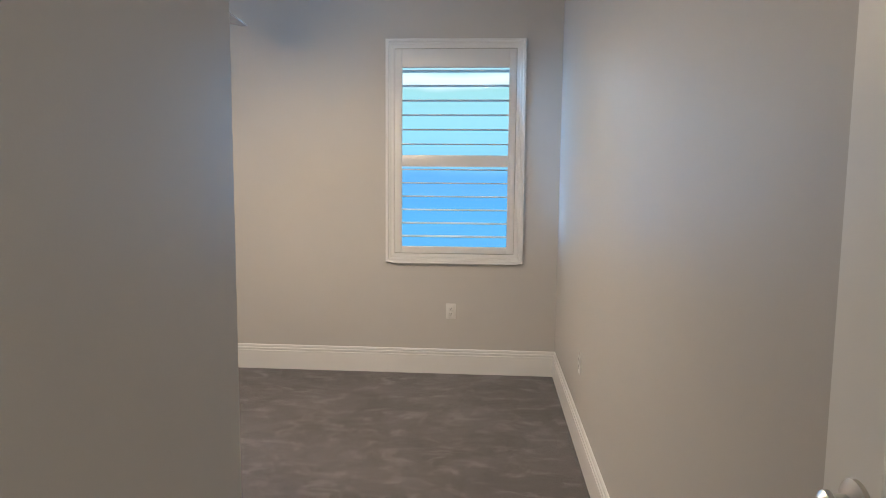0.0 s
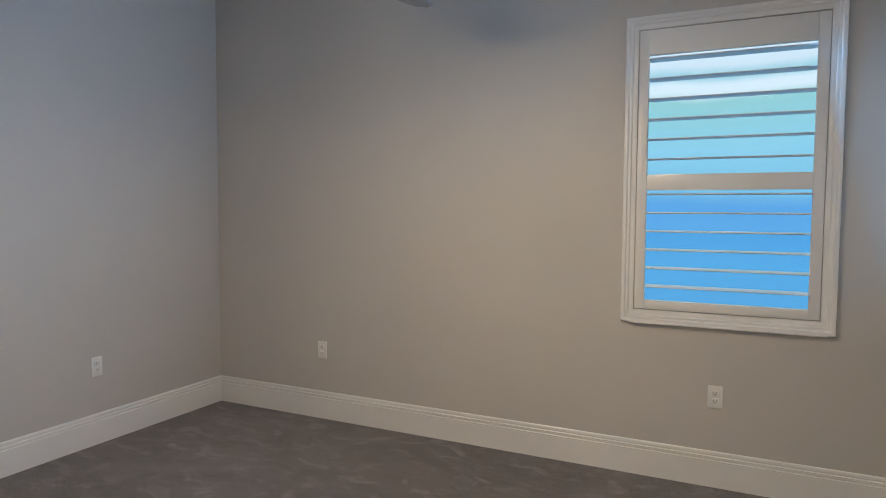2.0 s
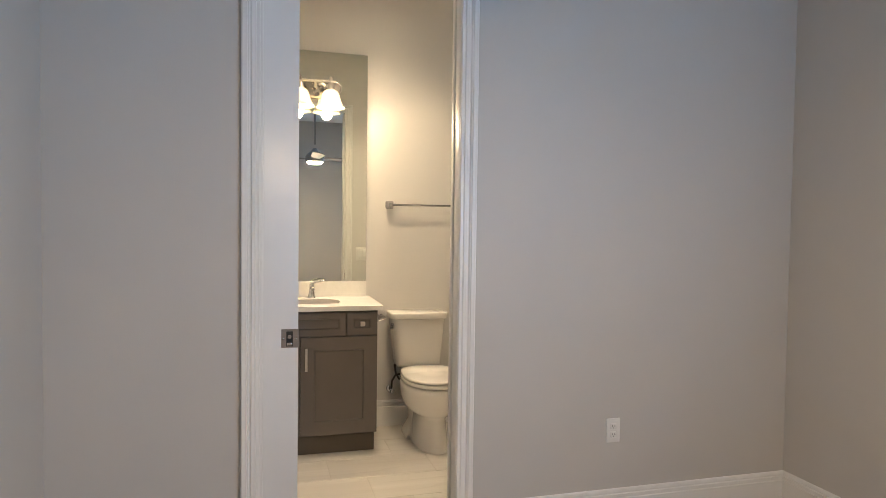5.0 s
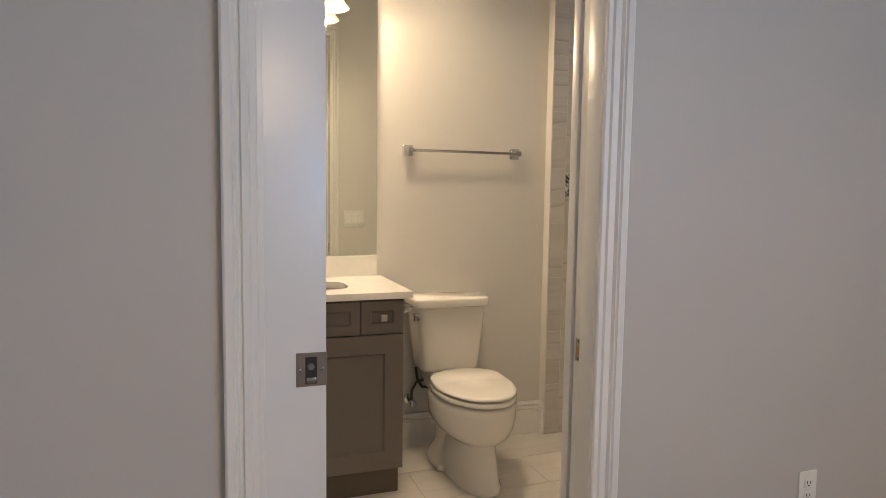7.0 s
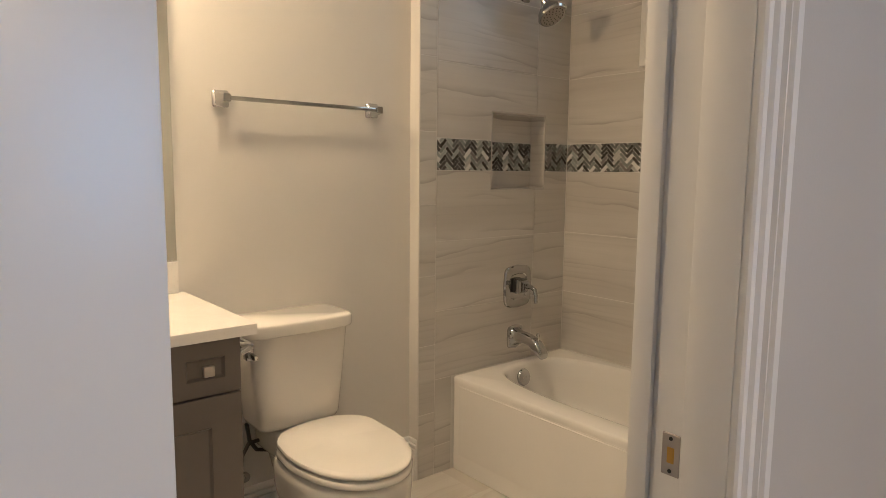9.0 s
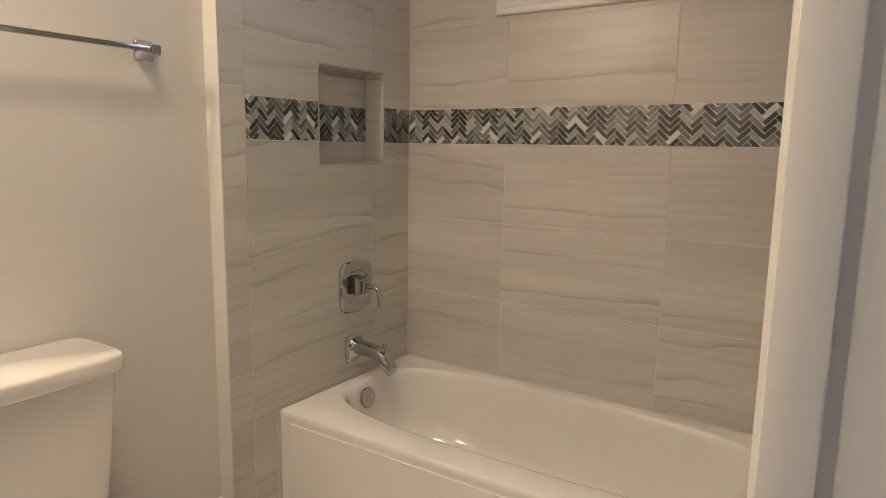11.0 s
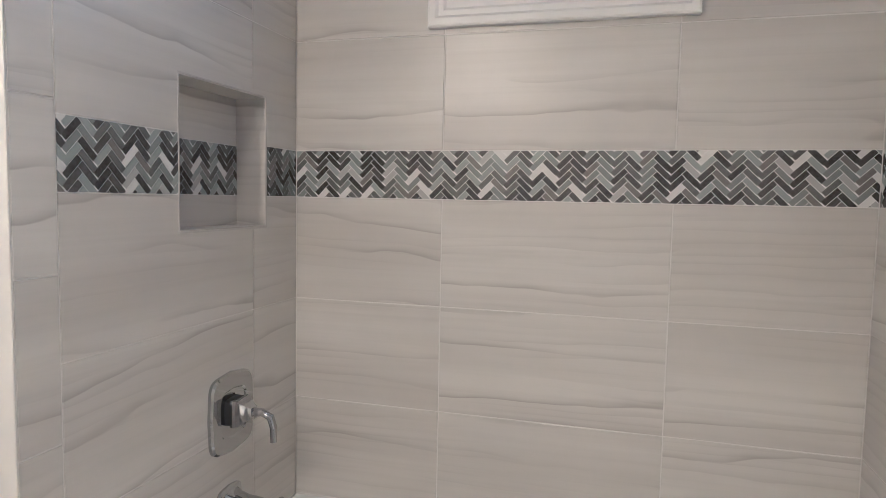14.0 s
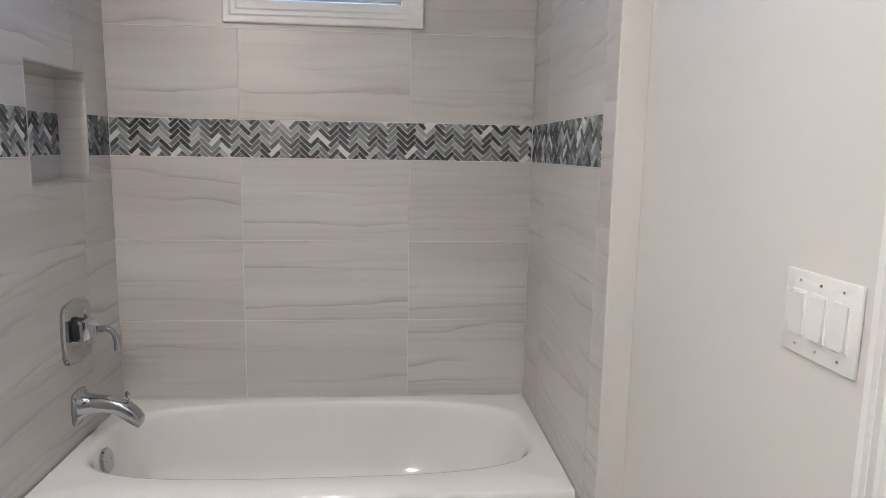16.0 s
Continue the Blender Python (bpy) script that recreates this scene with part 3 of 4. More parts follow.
# ---- shuttered windows ----
def shutter(name, label, x0, x1, z0, z1, y, trim, stile, rails, pitch, blade, tilt, hinges, lift=0.0):
    """A plantation shutter in a moulded frame. rails: (z0, z1) of the panel's rails, from below."""
    win = thing(name, label, "window", kind="structure")
    prof = [(0.0, 0.0), (0.012, 0.0), (0.014, 0.010), (0.014, trim * 0.35), (0.020, trim * 0.45), (0.020, trim * 0.62), (0.026, trim * 0.72), (0.026, trim * 0.93), (0.022, trim), (0.0, trim)]
    ix0, ix1, iz0, iz1 = x0 + trim, x1 - trim, z0 + trim, z1 - trim

    def frame_bar(a, b):
        (ax, az, adx, adz), (bx, bz, bdx, bdz) = a, b
        return lofted(bmesh.new(), [[(px + u * dx, y - o, pz + u * dz) for o, u in prof] for px, pz, dx, dz in (a, b)])

    corners = [(ix0, iz0, -1, -1), (ix1, iz0, 1, -1), (ix1, iz1, 1, 1), (ix0, iz1, -1, 1)]
    for k in range(4):
        part("frame_bar", frame_bar(corners[k], corners[(k + 1) % 4]), TRIM, win)
    # reveal lining
    bm = bmesh.new()
    for b in ((ix0 - 0.012, ix0, y - 0.001, OUT - 0.03, iz0 - 0.012, iz1 + 0.012), (ix1, ix1 + 0.012, y - 0.001, OUT - 0.03, iz0 - 0.012, iz1 + 0.012),
              (ix0, ix1, y - 0.001, OUT - 0.03, iz0 - 0.012, iz0), (ix0, ix1, y - 0.001, OUT - 0.03, iz1, iz1 + 0.012)):
        box(bm, *b)
    part("reveal", bm, TRIM, win)
    g = 0.003
    px0, px1 = ix0 + g, ix1 - g
    for a, b in ((px0, px0 + stile), (px1 - stile, px1)):
        part("stile", boxed(a, b, y - 0.012, y + 0.018, rails[0][0], rails[-1][1], 0.003, 2), TRIM, win)
    for a, b in rails:
        part("rail", boxed(px0 + stile, px1 - stile, y - 0.011, y + 0.017, a, b, 0.002, 2), TRIM, win)
    lx0, lx1 = px0 + stile + 0.002, px1 - stile - 0.002
    for (_, a), (b, _) in zip(rails, rails[1:]):
        count = max(1, round((b - a) / pitch))
        step = (b - a) / count
        for k in range(count):
            zc = a + (k + 0.5) * step + lift
            loop = [(math.copysign(abs(math.cos(t)) ** 0.7, math.cos(t)) * blade / 2, math.copysign(abs(math.sin(t)) ** 0.7, math.sin(t)) * 0.0046) for t in (2 * math.pi * j / 20 for j in range(20))]
            ct, st = math.cos(radians(tilt)), math.sin(radians(tilt))
            sect = [(u * ct - v * st, u * st + v * ct) for u, v in loop]
            part("louver", lofted(bmesh.new(), [[(x, y + 0.004 + u, zc + v) for u, v in sect] for x in (lx0, lx1)]), TRIM, win)
    for hz in hinges:
        part("hinge", tube(bmesh.new(), [(ix0 + 0.001, y - 0.016, hz - 0.032), (ix0 + 0.001, y - 0.016, hz + 0.032)], 0.004, 10), NICKEL, win, "small nickel hinge")
    # the window behind
    yy = OUT - 0.07
    for b in ((ix0, ix0 + 0.014, yy, yy + 0.04, iz0, iz1), (ix1 - 0.014, ix1, yy, yy + 0.04, iz0, iz1), (ix0 + 0.014, ix1 - 0.014, yy, yy + 0.04, iz0, iz0 + 0.014), (ix0 + 0.014, ix1 - 0.014, yy, yy + 0.04, iz1 - 0.014, iz1)):
        part("sash", boxed(*b, 0.002), PLASTIC, win)
    if z1 - z0 > 1:
        part("sash", boxed(ix0 + 0.035, ix1 - 0.035, yy - 0.001, yy + 0.039, 1.545, 1.585, 0.002), PLASTIC, win)
    pane = part("pane", boxed(ix0 + 0.03, ix1 - 0.03, yy + 0.018, yy + 0.022, iz0 + 0.03, iz1 - 0.03), GLASS, win)
    pane.visible_shadow = False
    return win


win1 = shutter("window_1", "white plantation shutters, louvers open, in a moulded frame", -0.576, 0.418, 0.828, 2.416, N, 0.064, 0.050,
               [(0.898, 0.945), (1.522, 1.604), (2.218, 2.345)], 0.102, 0.112, 1, (), 0.027)
part("sill_lip", boxed(-0.535, 0.385, N - 0.03, N, 0.822, 0.832, 0.003, 2), TRIM, win1)
bathwin = shutter("window_2", "small white shuttered window over the tub", -4.791, -4.091, 1.813, 2.60, TY, 0.078, 0.058,
                  [(1.899, 2.005), (2.435, 2.518)], 0.085, 0.088, 20, (2.03, 2.40))

# ---- outside ----
structure("ground", boxed(-400, 400, OUT + 0.02, 800, -0.35, -0.15), GRASS, "grassy strip between the houses", "ground")
# self-lit board in place of the real outdoors; its glow also lights the louvers
structure("backdrop", boxed(-18, 14, 9.0, 9.05, -0.149, 9.0), BACKDROP, "self-lit board painted as hazy daylight outside the windows", "backdrop")

# ---- ceiling fan ----
fan = thing("ceiling_fan", "grey four-blade ceiling fan with a lit round lamp", "ceiling fan", m=pose(FAN_X, FAN_Y, 0))
part("canopy", lathe(bmesh.new(), [(0.03, CAP - 0.07), (0.062, CAP - 0.05), (0.068, CAP - 0.012), (0.068, CAP - 0.001)]), FAN_METAL, fan)
part("downrod", tube(bmesh.new(), [(0, 0, 2.46), (0, 0, CAP - 0.06)], 0.013, 14), FAN_METAL, fan)
part("motor_housing", lathe(bmesh.new(), [(0.102, FAN_Z + 0.015), (0.107, FAN_Z + 0.014), (0.118, FAN_Z + 0.022), (0.122, FAN_Z + 0.075), (0.10, FAN_Z + 0.115), (0.05, FAN_Z + 0.15), (0.022, FAN_Z + 0.19)]), FAN_METAL, fan)
part("lamp_lens", lathe(bmesh.new(), [(0.02, FAN_Z - 0.014), (0.06, FAN_Z - 0.013), (0.085, FAN_Z - 0.009), (0.097, FAN_Z), (0.100, FAN_Z + 0.020)]), FAN_LENS, fan, "lit opal lamp lens")
for az in (FAN_AZ, FAN_AZ + 90, FAN_AZ + 180, FAN_AZ + 270):
    m = pose(0, 0, FAN_Z + 0.055, 0, 0, az) @ pose(0, 0, 0, 12, 0, 0)
    bm = bmesh.new()
    top, low = [], []
    for k in range(13):
        s = k / 12
        r = 0.10 + 0.61 * s
        half = 0.045 + 0.030 * math.sin(min(1, s * 1.25) * math.pi / 2)
        half *= 1.0 if s < 0.9 else math.sqrt(max(0.02, 1 - ((s - 0.9) / 0.1) ** 2 * 0.85))
        top.append((r, half))
    outline = [(r, h) for r, h in top] + [(r, -h) for r, h in reversed(top)]
    lofted(bm, [[m @ Vector((r, h, dz)) for r, h in outline] for dz in (-0.0035, 0.0035)])
    part("blade", bm, BLADE, fan)

# ---- bathroom: vanity ----
VX, VY0, VY1 = -4.745, 2.015, 2.775
van = thing("vanity_cabinet", "dark taupe vanity cabinet with recessed-panel fronts", "cabinet")
part("body", boxed(BW, VX - 0.02, VY0, VY1, 0.120, 0.902, 0.001), CAB, van)
part("toe_kick", boxed(BW, VX - 0.045, VY0 + 0.001, VY1 - 0.012, 0.0, 0.121), CAB_IN, van)


def shaker(y0, y1, z0, z1, rim, parent, name, label=""):
    def ring(d, g):
        return [(VX + d, y0 + g, z0 + g), (VX + d, y1 - g, z0 + g), (VX + d, y1 - g, z1 - g), (VX + d, y0 + g, z1 - g)]

    bm = lofted(bmesh.new(), [ring(-0.0195, 0), ring(-0.0015, 0), ring(0, 0.0015), ring(0, rim - 0.001), ring(-0.002, rim), ring(-0.009, rim + 0.006), ring(-0.0095, rim + 0.008)])
    return part(name, bm, CAB, parent, label)


for y0, y1, z0, z1, rim, name in ((2.581, 2.772, 0.744, 0.890, 0.045, "drawer_front"), (2.209, 2.577, 0.744, 0.890, 0.042, "false_front"), (2.018, 2.205, 0.744, 0.890, 0.045, "drawer_front")):
    front = shaker(y0, y1, z0, z1, rim, van, name)
    if name == "drawer_front":
        yc = (y0 + y1) / 2
        bm = boxed(VX - 0.011, VX + 0.018, yc - 0.005, yc + 0.005, 0.812, 0.822)
        box(bm, VX + 0.016, VX + 0.028, yc - 0.014, yc + 0.014, 0.803, 0.831, 0.002, 2)
        part("knob", bm, NICKEL, front, "square satin nickel knob")
for y0, y1, py in ((2.299, 2.772, 2.333), (2.018, 2.295, 2.262)):
    front = shaker(y0, y1, 0.128, 0.738, 0.085, van, "cabinet_door")
    bm = boxed(VX + 0.022, VX + 0.032, py - 0.007, py + 0.007, 0.535, 0.675, 0.002, 2)
    for z in (0.548, 0.662):
        box(bm, VX - 0.001, VX + 0.023, py - 0.005, py + 0.005, z - 0.005, z + 0.005)
    part("pull", bm, NICKEL, front, "flat satin nickel bar pull")

top = thing("countertop", "white quartz vanity top with an undermount basin", "countertop")
SKX, SKY = -4.955, 2.394
bm = bmesh.new()
n = 48
hole = superloop(SKX, SKY, 0.135, 0.165, 0, 3.2, n)
x0, x1, y0, y1 = BW + 0.0, -4.690, VY0 - 0.022, 2.797


def to_rect(px, py, cx, cy, ax0, ax1, ay0, ay1):
    dx, dy = px - cx, py - cy
    k = min([(ax1 - cx) / dx if dx > 1e-9 else (ax0 - cx) / dx if dx < -1e-9 else 1e9, (ay1 - cy) / dy if dy > 1e-9 else (ay0 - cy) / dy if dy < -1e-9 else 1e9])
    return cx + dx * k, cy + dy * k


def rect_loop(loop, cx, cy, ax0, ax1, ay0, ay1, z):
    """The points of a rectangle seen from its middle in the directions of loop's points, with the corners hit exactly."""
    pts = [to_rect(p[0], p[1], cx, cy, ax0, ax1, ay0, ay1) for p in loop]
    for c in ((ax0, ay0), (ax0, ay1), (ax1, ay0), (ax1, ay1)):
        k = min(range(len(pts)), key=lambda i: (pts[i][0] - c[0]) ** 2 + (pts[i][1] - c[1]) ** 2)
        pts[k] = c
    return [(x, y, z) for x, y in pts]


lofted(bm, [[(a, b, 0.905) for a, b, _ in hole], rect_loop(hole, SKX, SKY, x0, x1, y0, y1, 0.905), rect_loop(hole, SKX, SKY, x0, x1, y0, y1, 0.933),
            rect_loop(hole, SKX, SKY, x0, x1 - 0.002, y0, y1 - 0.002, 0.935), [(a, b, 0.935) for a, b, _ in hole], [(a, b, 0.905) for a, b, _ in hole]], (False, False))
part("slab", bm, QUARTZ, top)
part("backsplash", boxed(BW, BW + 0.021, y0, 2.775, 0.9352, 1.040, 0.0015), QUARTZ, top)
basin = [superloop(SKX, SKY, 0.140 * a, 0.170 * a, z, p, n) for a, z, p in ((1.0, 0.904, 3.2), (0.96, 0.885, 3.0), (0.88, 0.855, 2.8), (0.70, 0.835, 2.5), (0.3, 0.827, 2.0), (0.06, 0.825, 2.0))]
part("basin", lofted(bmesh.new(), basin, (False, True)), PORCELAIN, top, "white porcelain basin")
faucet = thing("faucet", "chrome single-lever basin faucet", "faucet", m=pose(-5.165, 2.394, 0.935))
part("base", lathe(bmesh.new(), [(0.028, 0), (0.028, 0.006), (0.022, 0.02), (0.017, 0.055), (0.015, 0.09), (0.012, 0.098)]), CHROME, faucet)
part("spout", tube(bmesh.new(), [(0.0, 0, 0.07), (0.05, 0, 0.088), (0.10, 0, 0.082), (0.118, 0, 0.066)], [0.014, 0.012, 0.011, 0.011]), CHROME, faucet)
part("lever", tube(bmesh.new(), [(-0.01, 0, 0.096), (0.0, 0.03, 0.110), (0.004, 0.085, 0.118), (0.004, 0.1, 0.112)], [0.008, 0.007, 0.006, 0.004]), CHROME, faucet)

mir = thing("mirror", "tall frameless mirror over the vanity", "mirror", m=pose(BW + 0.006, 2.775, 0, 0, 0, 1.5))
part("glass", boxed(-0.004, 0.003, -0.757, 0, 1.0405, 2.607, 0.001), MIRROR, mir)
part("backing", boxed(-0.0055, -0.0042, -0.756, -0.001, 1.041, 2.606), SLOT, mir)

# vanity light on the mirror
vl = thing("vanity_light", "nickel two-lamp vanity light with alabaster bell shades", "wall lamp")
LX = -5.135
part("back_plate", lofted(bmesh.new(), [superloop(0, 0, 0.085, 0.058, z, 3.0, 40) for z in (0, 0.012)] + [superloop(0, 0, 0.07, 0.045, 0.022, 3.0, 40)]), NICKEL, vl)
bpy.data.objects["back_plate"].matrix_local = pose(BW + 0.02, 2.41, 2.345, 90, 0, 90)
part("stem", tube(bmesh.new(), [(BW + 0.03, 2.41, 2.345), (-5.17, 2.41, 2.36), (LX, 2.41, 2.384)], 0.009), NICKEL, vl)
part("bar", tube(bmesh.new(), [(LX, 2.275, 2.384), (LX, 2.545, 2.384)], 0.008), NICKEL, vl)
for y, s in ((2.31, -1), (2.51, 1)):
    part("finial", lathe(bmesh.new(), [(0.005, 0), (0.012, 0.006), (0.014, 0.014), (0.010, 0.022), (0.004, 0.028)], pose(LX, y, 2.388), 14), NICKEL, vl)
    part("scroll_arm", tube(bmesh.new(), [(LX, y + s * 0.012, 2.384), (LX, y + s * 0.045, 2.378), (LX, y + s * 0.066, 2.352), (LX, y + s * 0.062, 2.318), (LX, y + s * 0.045, 2.30)], 0.0045, 10), NICKEL, vl)
    part("socket_cup", lathe(bmesh.new(), [(0.012, 2.375), (0.022, 2.37), (0.026, 2.335), (0.03, 2.325)], pose(LX, y, 0), 20), NICKEL, vl)
    prof = [(0.030, 2.328), (0.046, 2.318), (0.058, 2.295), (0.066, 2.262), (0.078, 2.232), (0.097, 2.212)]
    inner = [(r - 0.003, z - 0.002) for r, z in reversed(prof)]
    rings = [[(LX + r * math.cos(a), y + r * math.sin(a), z) for a in (2 * math.pi * k / 32 for k in range(32))] for r, z in prof + inner]
    part("shade", lofted(bmesh.new(), rings + rings[:1], (False, False)), SHADE, vl, "alabaster glass bell shade")
    part("bulb", lathe(bmesh.new(), [(0.010, 2.325), (0.013, 2.30), (0.024, 2.275), (0.027, 2.255), (0.02, 2.238), (0.005, 2.232)], pose(LX, y, 0), 18), BULB, vl, "lit frosted bulb")

dl = thing("ceiling_lamp", "round flush ceiling lamp over the bathroom floor", "ceiling light")
part("trim_ring", lathe(bmesh.new(), [(0.172, CAP - 0.036), (0.185, CAP - 0.03), (0.19, CAP - 0.0005)], pose(-4.62, 2.80, 0)), TRIM, dl)
part("lens", lathe(bmesh.new(), [(0.168, CAP - 0.042), (0.171, CAP - 0.038), (0.171, CAP - 0.03)], pose(-4.62, 2.80, 0)), LED_LENS, dl)

holder = thing("paper_holder", "chrome pivoting toilet paper holder on the vanity side", "paper holder")
part("flange", lofted(bmesh.new(), [[(-4.80 + a * h, VY1 + d, 0.842 + b * h) for a, b in ((-1, -0.8), (-0.8, -1), (0.8, -1), (1, -0.8), (1, 0.8), (0.8, 1), (-0.8, 1), (-1, 0.8))]
                                    for d, h in ((0.0, 0.026), (0.006, 0.026), (0.014, 0.018), (0.045, 0.011))]), CHROME, holder)
part("arm", tube(bmesh.new(), [(-4.80, VY1 + 0.040, 0.842), (-4.80, VY1 + 0.052, 0.842), (-4.825, VY1 + 0.056, 0.842), (-4.94, VY1 + 0.056, 0.842)], 0.0075, 12), CHROME, holder)

# ---- towel bar ----
tow = thing("towel_bar", "chrome towel bar with flared square posts", "towel bar")
for y in (2.938, 3.545):
    part("post", lofted(bmesh.new(), [[(BW + d, y + sy * h, 1.575 + sz * h) for sy, sz in ((-1, -0.8), (-0.8, -1), (0.8, -1), (1, -0.8), (1, 0.8), (0.8, 1), (-0.8, 1), (-1, 0.8))]
                                  for d, h in ((0.0, 0.028), (0.007, 0.028), (0.016, 0.021), (0.042, 0.015), (0.062, 0.013), (0.064, 0.011))]), CHROME, tow)
part("bar", boxed(BW + 0.046, BW + 0.060, 2.942, 3.541, 1.568, 1.582, 0.003, 2), CHROME, tow)

# ---- toilet ----
TC = 3.135
toilet = thing("toilet", "white two-piece toilet with the lid closed", "toilet")


def ty(loop):
    return [(x, y + TC, z) for x, y, z in loop]


tank = [ty(superloop(-5.140, -0.018, dx, dy, z, 6, 64)) for dx, dy, z in ((0.080, 0.132, 0.458), (0.090, 0.150, 0.462), (0.096, 0.157, 0.48), (0.102, 0.172, 0.62), (0.107, 0.188, 0.788), (0.106, 0.187, 0.792))]
part("tank", lofted(bmesh.new(), tank), PORCELAIN, toilet, smooth=60)
lid = [ty([(x + 0.010 * math.cos(math.pi * y / 0.42), y, z) for x, y, z in superloop(-5.140, -0.018, dx, dy, zz, 7, 64)]) for dx, dy, zz in ((0.108, 0.192, 0.790), (0.116, 0.200, 0.793), (0.1175, 0.2015, 0.797), (0.1175, 0.2015, 0.826), (0.116, 0.200, 0.831), (0.111, 0.195, 0.835))]
part("tank_lid", lofted(bmesh.new(), lid), PORCELAIN, toilet, smooth=60)


def seat_loop(front, back, half, z, grow=1.0, n=72, cx=-4.86, rise=0.0, taper=0.20):
    """An elongated seat's outline: round in front, nearly square behind."""
    out = []
    for k in range(n):
        a = 2 * math.pi * k / n
        c, q = math.cos(a), math.sin(a)
        if c >= 0:
            x, y = front * c ** 0.88, half * math.copysign(abs(q) ** 0.96, q)
        else:
            x, y = -back * abs(c) ** 0.34, half * math.copysign(abs(q) ** 0.62, q) * (1 - taper * abs(c) ** 1.1)
        out.append((cx + grow * x, TC + 0.010 + grow * y, z + rise * max(0.0, -x) / 0.17))
    return out


bowl = [seat_loop(f, b, h, z) for f, b, h, z in ((0.262, 0.20, 0.112, 0.0), (0.262, 0.20, 0.112, 0.015), (0.252, 0.20, 0.104, 0.03), (0.236, 0.20, 0.094, 0.12), (0.218, 0.20, 0.090, 0.19), (0.222, 0.20, 0.100, 0.208),
        (0.244, 0.20, 0.132, 0.226), (0.272, 0.20, 0.161, 0.252), (0.288, 0.195, 0.178, 0.285), (0.296, 0.19, 0.186, 0.325), (0.299, 0.19, 0.189, 0.37), (0.299, 0.18, 0.189, 0.397), (0.292, 0.18, 0.182, 0.406), (0.26, 0.16, 0.15, 0.408))]
part("bowl", lofted(bmesh.new(), bowl), PORCELAIN, toilet, smooth=60)
part("deck", boxed(-5.235, -4.985, TC - 0.12, TC + 0.12, 0.35, 0.450, 0.02, 3), PORCELAIN, toilet)
part("trapway", lofted(bmesh.new(), [ty(superloop(-5.04, 0, dx, dy, z, 3, 40)) for dx, dy, z in ((0.16, 0.128, 0), (0.16, 0.125, 0.03), (0.12, 0.085, 0.10), (0.14, 0.095, 0.25), (0.17, 0.12, 0.36))]), PORCELAIN, toilet, smooth=60)
part("seat", lofted(bmesh.new(), [seat_loop(0.302, 0.165, 0.190, 0.416 + z, g, rise=0.006, taper=0.34) for g, z in ((0.90, 0), (0.975, 0.0), (0.995, 0.003), (1.0, 0.008), (1.0, 0.018), (0.985, 0.023), (0.9, 0.024))]), PORCELAIN, toilet, smooth=50)
part("seat_lid", lofted(bmesh.new(), [seat_loop(0.300, 0.172, 0.188, 0.4445 + z, g, rise=0.014, taper=0.40) for g, z in ((0.90, 0.001), (0.972, 0.001), (0.995, 0.004), (1.0, 0.008), (0.998, 0.012), (0.985, 0.016), (0.9, 0.018), (0.5, 0.021), (0.1, 0.022))]), PORCELAIN, toilet, smooth=50)
for y in (-0.07, 0.07):
    part("hinge", boxed(-5.045, -5.005, TC + y - 0.02, TC + y + 0.02, 0.448, 0.462, 0.005, 2), PORCELAIN, toilet)
bm = boxed(-5.072, -5.038, TC - 0.222, TC - 0.196, 0.724, 0.766, 0.005, 2)
box(bm, -5.046, -4.985, TC - 0.220, TC - 0.206, 0.736, 0.754, 0.004, 2)
part("flush_lever", bm, CHROME, toilet, "chrome flush lever")
for y in (-0.118, 0.118):
    part("bolt_cap", lathe(bmesh.new(), [(0.016, 0.0), (0.016, 0.012), (0.010, 0.022), (0.002, 0.025)], pose(-4.93, TC + y, 0.004), 16), PORCELAIN, toilet)
supply = thing("water_supply", "chrome stop valve with a dark braided hose", "valve")
part("escutcheon", lathe(bmesh.new(), [(0.028, 0), (0.026, 0.006), (0.012, 0.01)], pose(BW, 2.955, 0.265, 0, 90), 20), CHROME, supply)
part("valve_body", tube(bmesh.new(), [(BW + 0.008, 2.955, 0.265), (BW + 0.07, 2.955, 0.265)], [0.009, 0.011]), CHROME, supply)
part("valve_knob", lathe(bmesh.new(), [(0.012, 0), (0.018, 0.004), (0.018, 0.016), (0.012, 0.02)], pose(BW + 0.07, 2.955, 0.265, 0, 90), 16), CHROME, supply)
hose = [(BW + 0.05, 2.955, 0.27), (BW + 0.05, 2.96, 0.33), (BW + 0.055, 2.985, 0.375), (BW + 0.075, 3.03, 0.385), (BW + 0.085, 3.055, 0.365), (BW + 0.075, 3.045, 0.34), (BW + 0.06, 3.01, 0.345), (BW + 0.06, 2.985, 0.385), (BW + 0.06, 2.975, 0.45)]
part("hose", tube(bmesh.new(), hose, 0.0075, 10), RUBBER, supply)

# ---- tub ----
tub = thing("bathtub", "white alcove bathtub with an apron front", "bathtub")
Y0, RIM = 3.942, 0.432
CX, CY = (TX0 + TX1) / 2, 4.343
n = 72
hole = superloop(CX, CY, 0.705, 0.285, RIM, 3.2, n)
X0, X1, Y1 = TX0 + 0.003, TX1 - 0.003, TY - 0.003
